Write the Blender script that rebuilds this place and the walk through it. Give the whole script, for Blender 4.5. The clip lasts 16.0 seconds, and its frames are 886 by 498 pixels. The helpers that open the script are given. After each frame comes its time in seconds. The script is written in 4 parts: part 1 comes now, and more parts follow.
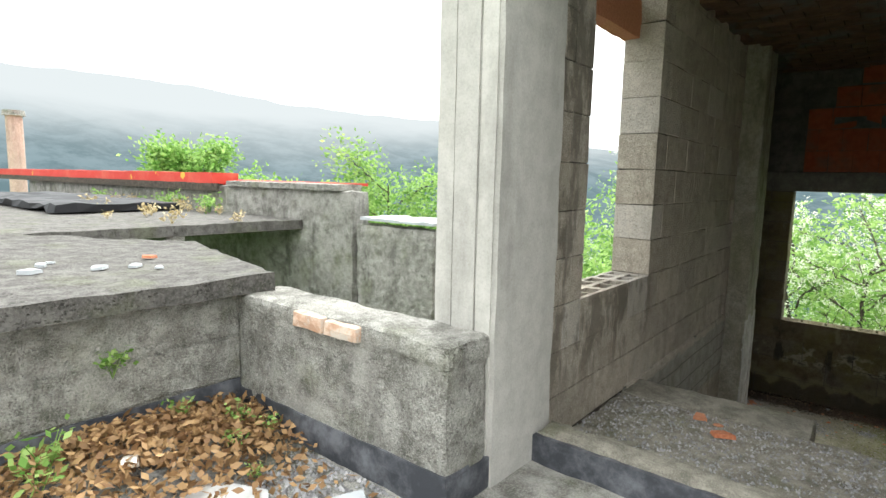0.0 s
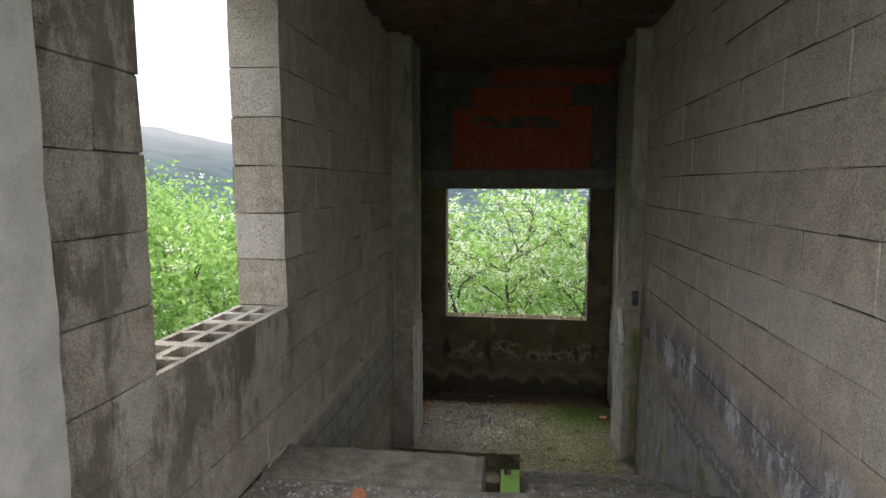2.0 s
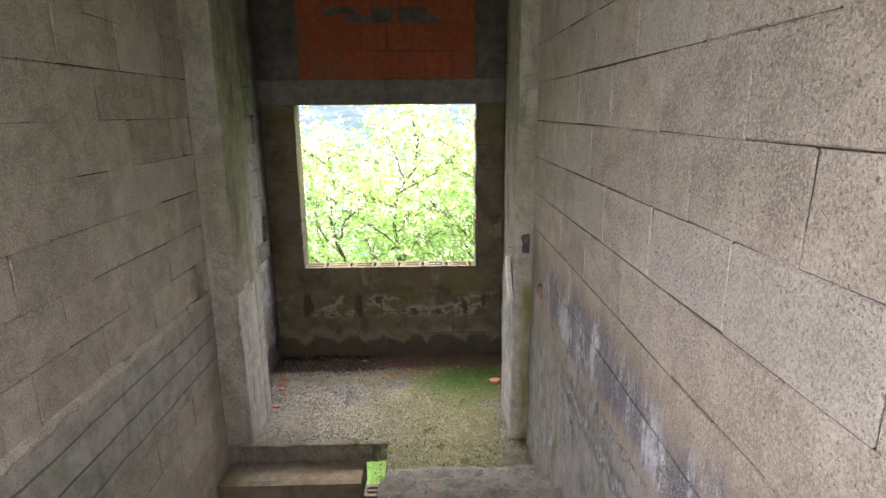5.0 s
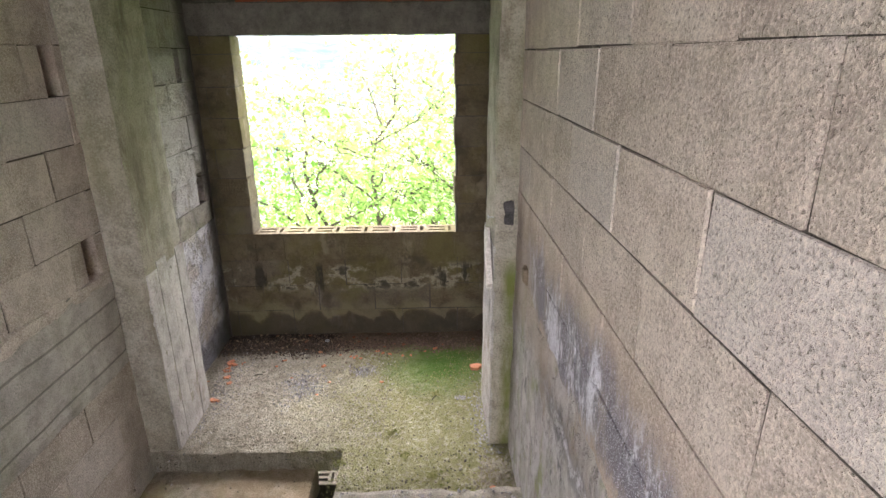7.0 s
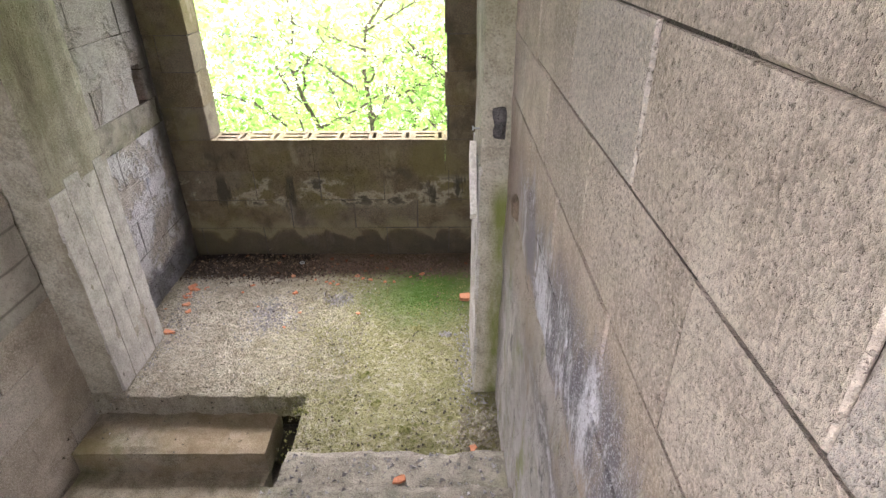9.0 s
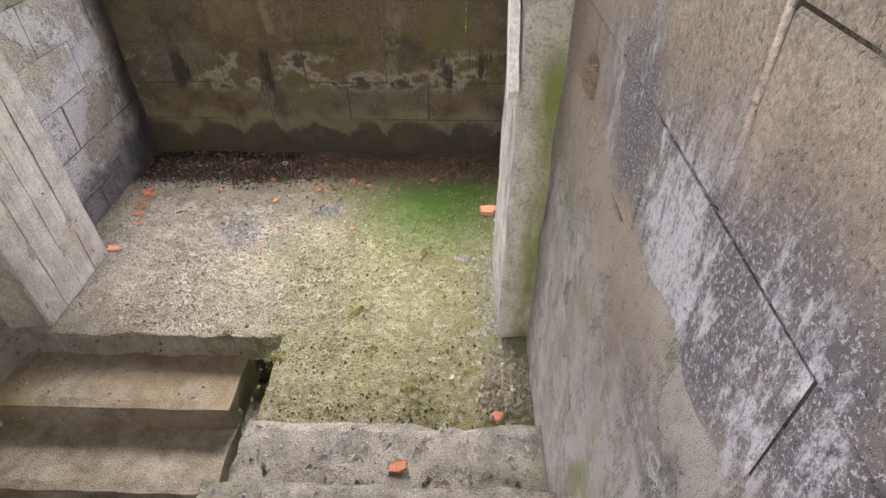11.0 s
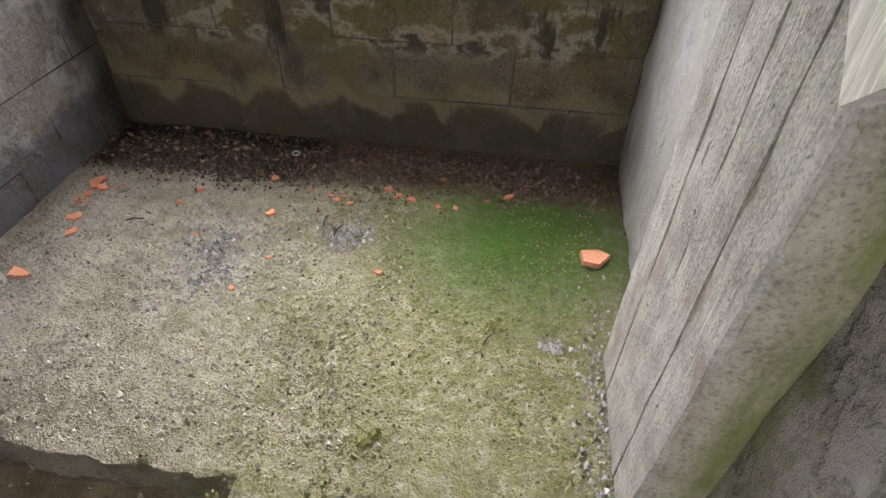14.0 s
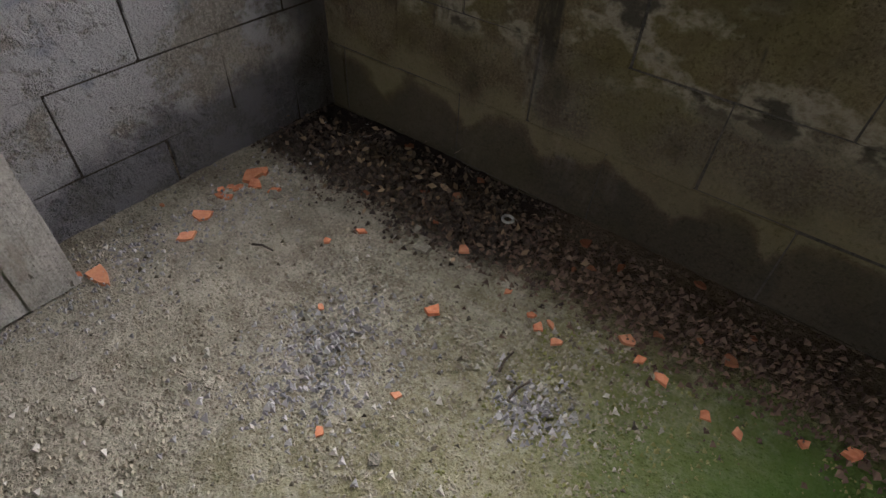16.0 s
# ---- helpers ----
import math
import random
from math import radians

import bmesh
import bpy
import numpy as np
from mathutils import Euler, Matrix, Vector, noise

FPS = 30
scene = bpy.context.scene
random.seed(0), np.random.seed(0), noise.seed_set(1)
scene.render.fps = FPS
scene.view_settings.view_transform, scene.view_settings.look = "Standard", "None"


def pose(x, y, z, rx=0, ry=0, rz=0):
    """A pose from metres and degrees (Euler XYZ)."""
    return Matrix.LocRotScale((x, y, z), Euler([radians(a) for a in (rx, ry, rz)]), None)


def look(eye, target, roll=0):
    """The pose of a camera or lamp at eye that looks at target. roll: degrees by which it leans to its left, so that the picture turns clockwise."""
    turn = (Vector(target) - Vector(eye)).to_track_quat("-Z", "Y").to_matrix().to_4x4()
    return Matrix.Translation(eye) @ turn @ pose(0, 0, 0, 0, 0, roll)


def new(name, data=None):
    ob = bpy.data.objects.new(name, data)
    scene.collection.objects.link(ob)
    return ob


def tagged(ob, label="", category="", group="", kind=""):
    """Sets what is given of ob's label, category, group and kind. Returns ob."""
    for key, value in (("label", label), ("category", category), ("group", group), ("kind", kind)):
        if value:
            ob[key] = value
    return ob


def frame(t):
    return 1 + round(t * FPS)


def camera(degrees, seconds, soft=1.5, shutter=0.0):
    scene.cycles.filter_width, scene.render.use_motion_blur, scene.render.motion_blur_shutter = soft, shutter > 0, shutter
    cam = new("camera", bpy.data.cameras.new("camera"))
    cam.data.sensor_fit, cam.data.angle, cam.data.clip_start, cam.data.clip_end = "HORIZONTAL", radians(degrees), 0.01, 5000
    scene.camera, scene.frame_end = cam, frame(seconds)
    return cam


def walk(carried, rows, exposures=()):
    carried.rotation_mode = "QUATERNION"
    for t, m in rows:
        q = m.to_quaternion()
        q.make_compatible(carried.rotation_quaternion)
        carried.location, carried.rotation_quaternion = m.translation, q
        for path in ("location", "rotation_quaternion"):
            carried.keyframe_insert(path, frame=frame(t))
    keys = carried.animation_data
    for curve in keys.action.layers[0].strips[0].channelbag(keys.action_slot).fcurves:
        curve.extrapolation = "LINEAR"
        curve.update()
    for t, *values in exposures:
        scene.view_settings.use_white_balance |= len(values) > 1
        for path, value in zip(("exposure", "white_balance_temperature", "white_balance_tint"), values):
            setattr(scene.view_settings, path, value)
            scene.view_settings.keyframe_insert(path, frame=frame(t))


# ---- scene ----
cam = camera(77.4, 16.0)
METRES, EYE, TILT, LEAN, TURN = 8.0, 1.5, 0.0, 0.0, 39.0
ROWS = [
    (0.0, 0.0, 0.0, 0.0, 0.16, -7.19, -1.25),
    (0.5, 0.0164, 0.0345, 0.0034, -13.77, -6.93, -0.83),
    (1.0, 0.0381, 0.0697, 0.0016, -21.33, -6.83, -0.46),
    (1.5, 0.064, 0.1029, 0.0009, -25.84, -6.68, -0.2),
    (2.0, 0.0895, 0.1315, 0.0006, -31.44, -6.69, -0.02),
    (2.5, 0.12, 0.1599, -0.0022, -35.11, -6.75, 0.15),
    (3.0, 0.1463, 0.1824, -0.0055, -36.14, -7.59, 0.26),
    (3.5, 0.1723, 0.196, -0.0095, -37.56, -9.59, 0.31),
    (4.0, 0.2006, 0.2086, -0.0101, -38.96, -11.7, 0.34),
    (6.5, 0.3283, 0.2976, -0.0256, -40.89, -17.2, 0.46),
    (7.0, 0.354, 0.3132, -0.0273, -40.46, -19.45, 0.41),
    (7.5, 0.3758, 0.3291, -0.0299, -39.84, -22.44, 0.44),
    (8.0, 0.3985, 0.3411, -0.0319, -39.59, -25.28, 0.41),
    (8.5, 0.4188, 0.3512, -0.0362, -39.2, -27.79, 0.4),
    (9.0, 0.4334, 0.3649, -0.0448, -38.8, -29.91, 0.36),
    (9.5, 0.4472, 0.3857, -0.0628, -38.48, -31.8, 0.3),
    (10.0, 0.4629, 0.4051, -0.0783, -38.37, -34.94, 0.37),
    (12.5, 0.5325, 0.507, -0.1379, -35.37, -42.7, -0.02),
    (13.0, 0.5447, 0.5281, -0.1487, -35.34, -42.73, -0.07),
    (13.5, 0.5562, 0.5514, -0.1614, -34.48, -42.76, -0.31),
    (14.0, 0.5672, 0.5735, -0.171, -30.37, -42.84, -0.55),
    (14.5, 0.5782, 0.6005, -0.1857, -28.99, -42.86, -0.75),
    (15.0, 0.5892, 0.6301, -0.1957, -24.97, -42.78, -1.07),
    (15.5, 0.5969, 0.6657, -0.2084, -13.86, -43.35, -1.85),
    (16.0, 0.6006, 0.6987, -0.2137, -1.47, -43.9, -2.34),
]
EXPOSURES = [(0.0, 0.78, 6500, 5), (0.5, 0.7, 6480, 6), (1.0, 0.6, 6450, 9), (2.0, 0.46, 6450, 11), (3.0, 0.88, 6480, 14), (4.2, 1.68, 6550, 18), (6.3, 2.45, 6600, 21), (10.2, 2.83, 6600, 22), (12.5, 2.98, 6520, 18), (13.5, 2.68, 6500, 18), (14.5, 2.3, 6500, 17), (15.5, 1.8, 6500, 17), (16.0, 1.62, 6500, 17)]
walk(cam, [(t, pose(0, 0, EYE, TILT, LEAN, TURN) @ pose(METRES * x, METRES * y, METRES * z, 90 + pitch, roll, yaw)) for t, x, y, z, yaw, pitch, roll in ROWS], EXPOSURES)

# ---- light ----
world = bpy.data.worlds.new("overcast")
scene.world = world
world.use_nodes = True
wn, wl = world.node_tree.nodes, world.node_tree.links
sky = wn.new("ShaderNodeTexSky")
sky.sky_type, sky.sun_disc = "NISHITA", False
sky.sun_elevation, sky.sun_rotation = radians(52), radians(347)
sky.dust_density, sky.air_density = 6.0, 1.0
pale = wn.new("ShaderNodeHueSaturation")
pale.inputs["Saturation"].default_value = 0.12
wl.new(sky.outputs[0], pale.inputs["Color"])
white = wn.new("ShaderNodeMix")
white.data_type = "RGBA"
white.inputs[0].default_value, white.inputs[7].default_value = 0.8, (6.6, 6.65, 6.8, 1)
wl.new(pale.outputs[0], white.inputs[6])
# an overcast sky: about three times as bright overhead as at the horizon
place = wn.new("ShaderNodeTexCoord")
up = wn.new("ShaderNodeSeparateXYZ")
wl.new(place.outputs["Generated"], up.inputs[0])
dome = wn.new("ShaderNodeMapRange")
for i, x in enumerate((0.0, 1.0, 0.6, 1.6)):
    dome.inputs[i + 1].default_value = x
wl.new(up.outputs[2], dome.inputs[0])
cloud = wn.new("ShaderNodeVectorMath")
cloud.operation = "SCALE"
wl.new(white.outputs[2], cloud.inputs[0])
wl.new(dome.outputs[0], cloud.inputs["Scale"])
wl.new(cloud.outputs[0], wn["Background"].inputs[0])
wn["Background"].inputs[1].default_value = 0.28
sun = new("sun", bpy.data.lights.new("sun", "SUN"))
sun.data.energy, sun.data.angle, sun.data.color = 1.35, radians(42), (1, 0.99, 0.97)
sun.matrix_world = look((0, 0, 0), (0.14, -0.60, -0.79))
sun.location = (0, -6, 12)


# ---- materials ----
class Mat:
    """A small node-tree writer."""
    def __init__(self, name, rough=0.9, metal=0.0):
        self.m = bpy.data.materials.new(name)
        self.m.use_nodes = True
        self.n, self.l = self.m.node_tree.nodes, self.m.node_tree.links
        self.b = self.n["Principled BSDF"]
        self.b.inputs["Roughness"].default_value, self.b.inputs["Metallic"].default_value = rough, metal
        self.b.inputs["Specular IOR Level"].default_value = 0.25
        self.pos = self.n.new("ShaderNodeNewGeometry").outputs["Position"]
        self.rnd = self.n.new("ShaderNodeObjectInfo").outputs["Random"]

    def noise(self, scale, detail=4, rough=0.6, stretch=None, shift=0.0):
        t = self.n.new("ShaderNodeTexNoise")
        t.inputs["Scale"].default_value, t.inputs["Detail"].default_value, t.inputs["Roughness"].default_value = scale, detail, rough
        v = self.pos
        if stretch or shift:
            mp = self.n.new("ShaderNodeMapping")
            mp.inputs["Scale"].default_value = stretch or (1, 1, 1)
            mp.inputs["Location"].default_value = (shift, shift * 0.7, -shift)
            self.l.new(v, mp.inputs[0])
            v = mp.outputs[0]
        self.l.new(v, t.inputs["Vector"])
        return t.outputs["Fac"]

    def voronoi(self, scale, feature="F1"):
        t = self.n.new("ShaderNodeTexVoronoi")
        t.feature = feature
        t.inputs["Scale"].default_value = scale
        self.l.new(self.pos, t.inputs["Vector"])
        return t.outputs["Distance"]

    def step(self, v, lo, hi, a=0.0, b=1.0):
        t = self.n.new("ShaderNodeMapRange")
        t.interpolation_type = "SMOOTHSTEP"
        for i, x in enumerate((lo, hi, a, b)):
            t.inputs[i + 1].default_value = x
        self.l.new(v, t.inputs[0])
        return t.outputs[0]

    def math(self, op, a, b=0.0):
        t = self.n.new("ShaderNodeMath")
        t.operation = op
        for i, x in enumerate((a, b)):
            if isinstance(x, (int, float)):
                t.inputs[i].default_value = x
            else:
                self.l.new(x, t.inputs[i])
        return t.outputs[0]

    def axis(self, i):
        t = self.n.new("ShaderNodeSeparateXYZ")
        self.l.new(self.pos, t.inputs[0])
        return t.outputs[i]

    def mix(self, f, a, b, blend="MIX"):
        t = self.n.new("ShaderNodeMix")
        t.data_type, t.blend_type = "RGBA", blend
        for k, x in ((0, f), (6, a), (7, b)):
            if isinstance(x, (int, float)):
                t.inputs[k].default_value = x
            elif isinstance(x, tuple):
                t.inputs[k].default_value = (*x, 1)
            else:
                self.l.new(x, t.inputs[k])
        return t.outputs[2]

    def grey(self, v):
        t = self.n.new("ShaderNodeCombineColor")
        for i in range(3):
            self.l.new(v, t.inputs[i])
        return t.outputs[0]

    def done(self, colour, height=None, strength=0.6, dist=0.004):
        if isinstance(colour, tuple):
            self.b.inputs["Base Color"].default_value = (*colour, 1)
        else:
            self.l.new(colour, self.b.inputs["Base Color"])
        if height is not None:
            t = self.n.new("ShaderNodeBump")
            t.inputs["Strength"].default_value, t.inputs["Distance"].default_value = strength, dist
            self.l.new(height, t.inputs["Height"])
            self.l.new(t.outputs[0], self.b.inputs["Normal"])
        return self.m


def concrete(name, dark, light, moss=0.0, boards=False, grain=160, stain=0.5, spread=0.25, pit=0.5):
    m = Mat(name, 0.92)
    big, mid, fine = m.noise(1.3, 5), m.noise(9, 5, 0.65), m.noise(grain, 3, 0.7)
    c = m.mix(m.step(mid, 0.3, 0.7), dark, light)
    tone = m.math("ADD", m.math("MULTIPLY", m.rnd, spread), 1 - spread / 2)
    c = m.mix(1.0, c, m.grey(tone), "MULTIPLY")
    pits = m.step(m.math("ADD", m.voronoi(grain * 0.9), m.math("MULTIPLY", m.math("SUBTRACT", m.noise(grain * 0.3, 3), 0.5), 1.1)), 0.05, 0.4)
    c = m.mix(m.math("MULTIPLY", m.math("SUBTRACT", 1.0, pits), pit), c, tuple(x * 0.45 for x in dark))
    c = m.mix(m.math("MULTIPLY", m.step(fine, 0.5, 0.66), min(0.5, pit * 1.6)), c, tuple(min(1, x * 1.3) for x in light))
    c = m.mix(m.math("MULTIPLY", m.step(fine, 0.46, 0.34), min(0.55, pit * 1.8)), c, tuple(x * 0.5 for x in dark))
    streak = m.noise(3.5, 5, 0.65, (1, 1, 0.22), 3.0)
    c = m.mix(m.math("MULTIPLY", m.step(streak, 0.52, 0.75), stain), c, tuple(x * 0.35 for x in dark))
    if moss:
        c = m.mix(m.math("MULTIPLY", m.step(m.noise(2.1, 5, 0.6, None, 9.0), 0.5, 0.7), moss), c, (0.13, 0.16, 0.045))
    h = m.math("ADD", m.math("MULTIPLY", fine, 0.6), m.math("ADD", mid, m.math("MULTIPLY", pits, pit * 1.2)))
    if boards:
        w = m.n.new("ShaderNodeTexWave")
        w.inputs["Scale"].default_value, w.inputs["Distortion"].default_value = 1.7, 0.5
        w.bands_direction = boards
        m.l.new(m.pos, w.inputs["Vector"])
        line = m.step(w.outputs["Fac"], 0.0, 0.03)
        c = m.mix(m.math("MULTIPLY", m.math("SUBTRACT", 1.0, line), 0.6), c, tuple(x * 0.4 for x in dark))
        h = m.math("ADD", h, m.math("MULTIPLY", line, 2.0))
    return m, c, h


def finish(t, strength=0.6, dist=0.004):
    m, c, h = t
    return m.done(c, h, strength, dist)


def block_concrete(name, dark, light, spread=0.3):
    """Coarse pressed block: sandy body, pale aggregate, open dark pores and faint mortar wipes."""
    m = Mat(name, 0.94)
    body = m.mix(m.step(m.noise(7, 6, 0.7), 0.3, 0.7), dark, light)
    body = m.mix(m.math("MULTIPLY", m.step(m.noise(1.1, 4, 0.6, None, 17.0), 0.45, 0.7), 0.35), body, tuple(x * f for x, f in zip(dark, (0.80, 0.86, 0.94))))
    body = m.mix(m.math("MULTIPLY", m.step(m.rnd, 0.62, 1.0), 0.45), body, (light[2] * 1.02, light[2] * 1.0, light[2] * 0.97))
    body = m.mix(1.0, body, m.grey(m.math("ADD", m.math("MULTIPLY", m.rnd, spread), 1 - spread / 2)), "MULTIPLY")
    grit, sand = m.noise(115, 4, 0.75), m.noise(330, 2, 0.6)
    body = m.mix(m.math("MULTIPLY", m.step(grit, 0.51, 0.60), 0.55), body, tuple(min(1, x * 1.28) for x in light))
    body = m.mix(m.math("MULTIPLY", m.step(grit, 0.47, 0.38), 0.45), body, tuple(x * 0.5 for x in dark))
    pore = m.math("MULTIPLY", m.step(m.noise(95, 3, 0.6, None, 7.0), 0.40, 0.33), m.step(m.noise(5, 3, 0.6, None, 2.0), 0.30, 0.58, 0.35, 1.0))
    body = m.mix(m.math("MULTIPLY", pore, 0.5), body, tuple(x * 0.40 for x in dark))
    body = m.mix(m.math("MULTIPLY", m.step(sand, 0.44, 0.34), 0.4), body, tuple(x * 0.5 for x in dark))
    wipe = m.step(m.noise(2.6, 6, 0.7, (1, 1, 0.55), 33.0), 0.60, 0.72)
    body = m.mix(m.math("MULTIPLY", wipe, 0.4), body, (0.44, 0.42, 0.385))
    streak = m.step(m.noise(3.0, 6, 0.7, (1, 1, 0.2), 3.0), 0.56, 0.76)
    body = m.mix(m.math("MULTIPLY", streak, 0.45), body, tuple(x * 0.38 for x in dark))
    h = m.math("ADD", m.math("MULTIPLY", grit, 0.9), m.math("ADD", m.math("MULTIPLY", m.noise(16, 4, 0.6), 0.7), m.math("MULTIPLY", m.math("SUBTRACT", 1.0, pore), 0.8)))
    return m, body, h


m, c, h = block_concrete("concrete_block", (0.35, 0.303, 0.242), (0.54, 0.485, 0.41))
sill = m.math("MULTIPLY", m.math("MULTIPLY", m.step(m.axis(1), 4.55, 4.2), m.step(m.axis(2), 0.84, 0.76)), m.step(m.axis(2), 0.05, 0.5))
jamb = m.math("MULTIPLY", m.step(m.axis(1), 3.16, 3.08), m.step(m.axis(2), 0.5, 0.9))
wet = m.math("MAXIMUM", sill, jamb)
c = m.mix(m.math("MULTIPLY", wet, m.math("MULTIPLY", m.step(m.noise(3.6, 6, 0.7, (1, 1, 0.4), 19.0), 0.47, 0.58), 0.7)), c, (0.12, 0.105, 0.085))
BLOCK = m.done(c, h, 1.0, 0.009)
m, c, h = concrete("mortar", (0.16, 0.14, 0.112), (0.26, 0.23, 0.19), grain=120, pit=0.3)
crack = m.step(m.noise(6.5, 6, 0.75, None, 3.0), 0.36, 0.47)
c = m.mix(m.math("MULTIPLY", crack, 0.85), c, (0.05, 0.044, 0.036))
MORTAR = m.done(c, m.math("SUBTRACT", h, m.math("MULTIPLY", crack, 2.0)), 1.0, 0.012)
BEAM = finish(concrete("board_formed_concrete", (0.24, 0.23, 0.20), (0.38, 0.36, 0.32), boards="Z", moss=0.2), 0.5)
m, c, h = concrete("column_concrete", (0.40, 0.388, 0.355), (0.49, 0.475, 0.44), stain=0.35, grain=90, pit=0.1)
moss = m.math("MULTIPLY", m.math("MULTIPLY", m.step(m.axis(0), 1.03, 1.10), m.step(m.axis(1), 7.25, 7.1)), m.step(m.axis(2), 0.2, -0.25))
c = m.mix(m.math("MULTIPLY", moss, m.step(m.noise(5, 5, 0.65, (1, 1, 0.3)), 0.30, 0.56)), c, (0.14, 0.175, 0.04))
COLUMN = m.done(c, h, 0.35, 0.004)
m, c, h = concrete("stairwell_column", (0.23, 0.215, 0.17), (0.37, 0.35, 0.285), stain=0.6, grain=90, pit=0.3)
c = m.mix(m.math("MULTIPLY", m.step(m.noise(1.7, 5, 0.6, (1, 1, 0.35), 6.0), 0.45, 0.68), 0.5), c, (0.17, 0.165, 0.075))
c = m.mix(m.math("MULTIPLY", m.step(m.noise(3.2, 6, 0.7, (1, 1, 0.25), 26.0), 0.55, 0.70), 0.6), c, (0.10, 0.075, 0.05))
moss = m.math("MULTIPLY", m.math("MULTIPLY", m.step(m.axis(0), 1.06, 1.13), m.step(m.axis(1), 7.25, 7.1)), m.step(m.axis(2), 0.12, -0.12))
c = m.mix(m.math("MULTIPLY", moss, m.step(m.noise(5, 5, 0.65, (1, 1, 0.3)), 0.30, 0.62)), c, (0.14, 0.16, 0.045))
COLUMN_IN = m.done(c, m.math("ADD", h, m.math("MULTIPLY", m.noise(7, 5, 0.6, (1, 1, 0.15)), 2.0)), 0.6, 0.006)
m, c, h = concrete("board_cast_concrete", (0.29, 0.278, 0.25), (0.46, 0.445, 0.41), stain=0.5, grain=100, pit=0.25, spread=0.2)
c = m.mix(m.math("MULTIPLY", m.step(m.noise(4.2, 6, 0.75, (1, 1, 0.5), 51.0), 0.56, 0.66), 0.55), c, (0.26, 0.22, 0.17))
hole = m.step(m.noise(24, 3, 0.55, (1, 1, 0.6), 12.0), 0.31, 0.25)
c = m.mix(m.math("MULTIPLY", hole, 0.8), c, (0.10, 0.09, 0.07))
moss = m.math("MULTIPLY", m.math("MULTIPLY", m.step(m.axis(0), 1.035, 1.075), m.step(m.axis(1), 7.25, 7.1)), m.step(m.axis(2), 0.05, -0.2))
c = m.mix(m.math("MULTIPLY", moss, m.step(m.noise(5, 5, 0.65, (1, 1, 0.3)), 0.22, 0.48)), c, (0.15, 0.185, 0.035))
grain_ = m.noise(9, 5, 0.6, (5, 5, 0.35), 4.0)
BOARDCAST = m.done(c, m.math("SUBTRACT", m.math("ADD", h, m.math("MULTIPLY", grain_, 1.6)), m.math("MULTIPLY", hole, 2.0)), 0.7, 0.006)
ROUGH = finish(concrete("rough_concrete", (0.15, 0.14, 0.115), (0.32, 0.30, 0.25), moss=0.3, grain=140, stain=0.4, pit=0.3), 1.0, 0.01)
m, c, h = concrete("weathered_render", (0.17, 0.165, 0.145), (0.42, 0.41, 0.375), moss=0.3, grain=110, stain=0.8, pit=0.4)
c = m.mix(m.math("MULTIPLY", m.step(m.noise(2.3, 6, 0.65, (1, 1, 1.5), 14.0), 0.48, 0.62), 0.4), c, (0.46, 0.44, 0.405))
c = m.mix(m.math("MULTIPLY", m.step(m.noise(2.8, 7, 0.7, (1, 1, 0.8), 40.0), 0.54, 0.68), 0.55), c, (0.10, 0.095, 0.08))
OUTER = m.done(c, m.math("ADD", h, m.math("MULTIPLY", m.noise(14, 5, 0.65), 2.0)), 1.0, 0.016)
SLABTOP = finish(concrete("roof_slab_concrete", (0.07, 0.066, 0.06), (0.15, 0.142, 0.132), moss=0.2, grain=60), 0.9, 0.01)

# right wall: stained blocks with a sooty, chalky band just above the old floor line
m, c, h = block_concrete("stained_block", (0.42, 0.36, 0.295), (0.63, 0.56, 0.475), spread=0.2)
wob = m.math("ADD", m.math("MULTIPLY", m.math("SUBTRACT", m.noise(1.5, 5), 0.5), 0.34), m.math("MULTIPLY", m.math("SUBTRACT", m.noise(7, 6, 0.75, (1, 1, 0.4), 5.0), 0.5), 0.34))
zz = m.math("ADD", m.axis(2), wob)
band = m.math("MULTIPLY", m.step(zz, -0.08, 0.06), m.step(zz, 0.20, 0.44, 1.0, 0.0))
c = m.mix(m.math("MULTIPLY", m.step(zz, 0.62, 0.26), 0.4), c, (0.36, 0.255, 0.17))
c = m.mix(m.math("MULTIPLY", band, m.math("MULTIPLY", m.step(m.axis(1), 6.7, 6.2, 0.35, 1.0), m.step(m.noise(5, 6, 0.75, (1, 1, 0.5)), 0.30, 0.52, 0.4, 0.95))), c, (0.17, 0.165, 0.185))
band = m.math("MULTIPLY", band, m.step(m.axis(1), 6.75, 6.2))
chalk = m.math("MULTIPLY", band, m.step(m.noise(4.5, 7, 0.8, (1, 1, 0.4), 5.0), 0.49, 0.585))
c = m.mix(m.math("MULTIPLY", chalk, m.step(m.noise(70, 4, 0.8), 0.32, 0.50)), c, (0.70, 0.70, 0.745))
c = m.mix(m.math("MULTIPLY", band, m.step(m.noise(150, 3, 0.8), 0.54, 0.62)), c, (0.60, 0.60, 0.65))
STAINED = m.done(c, h, 1.0, 0.009)

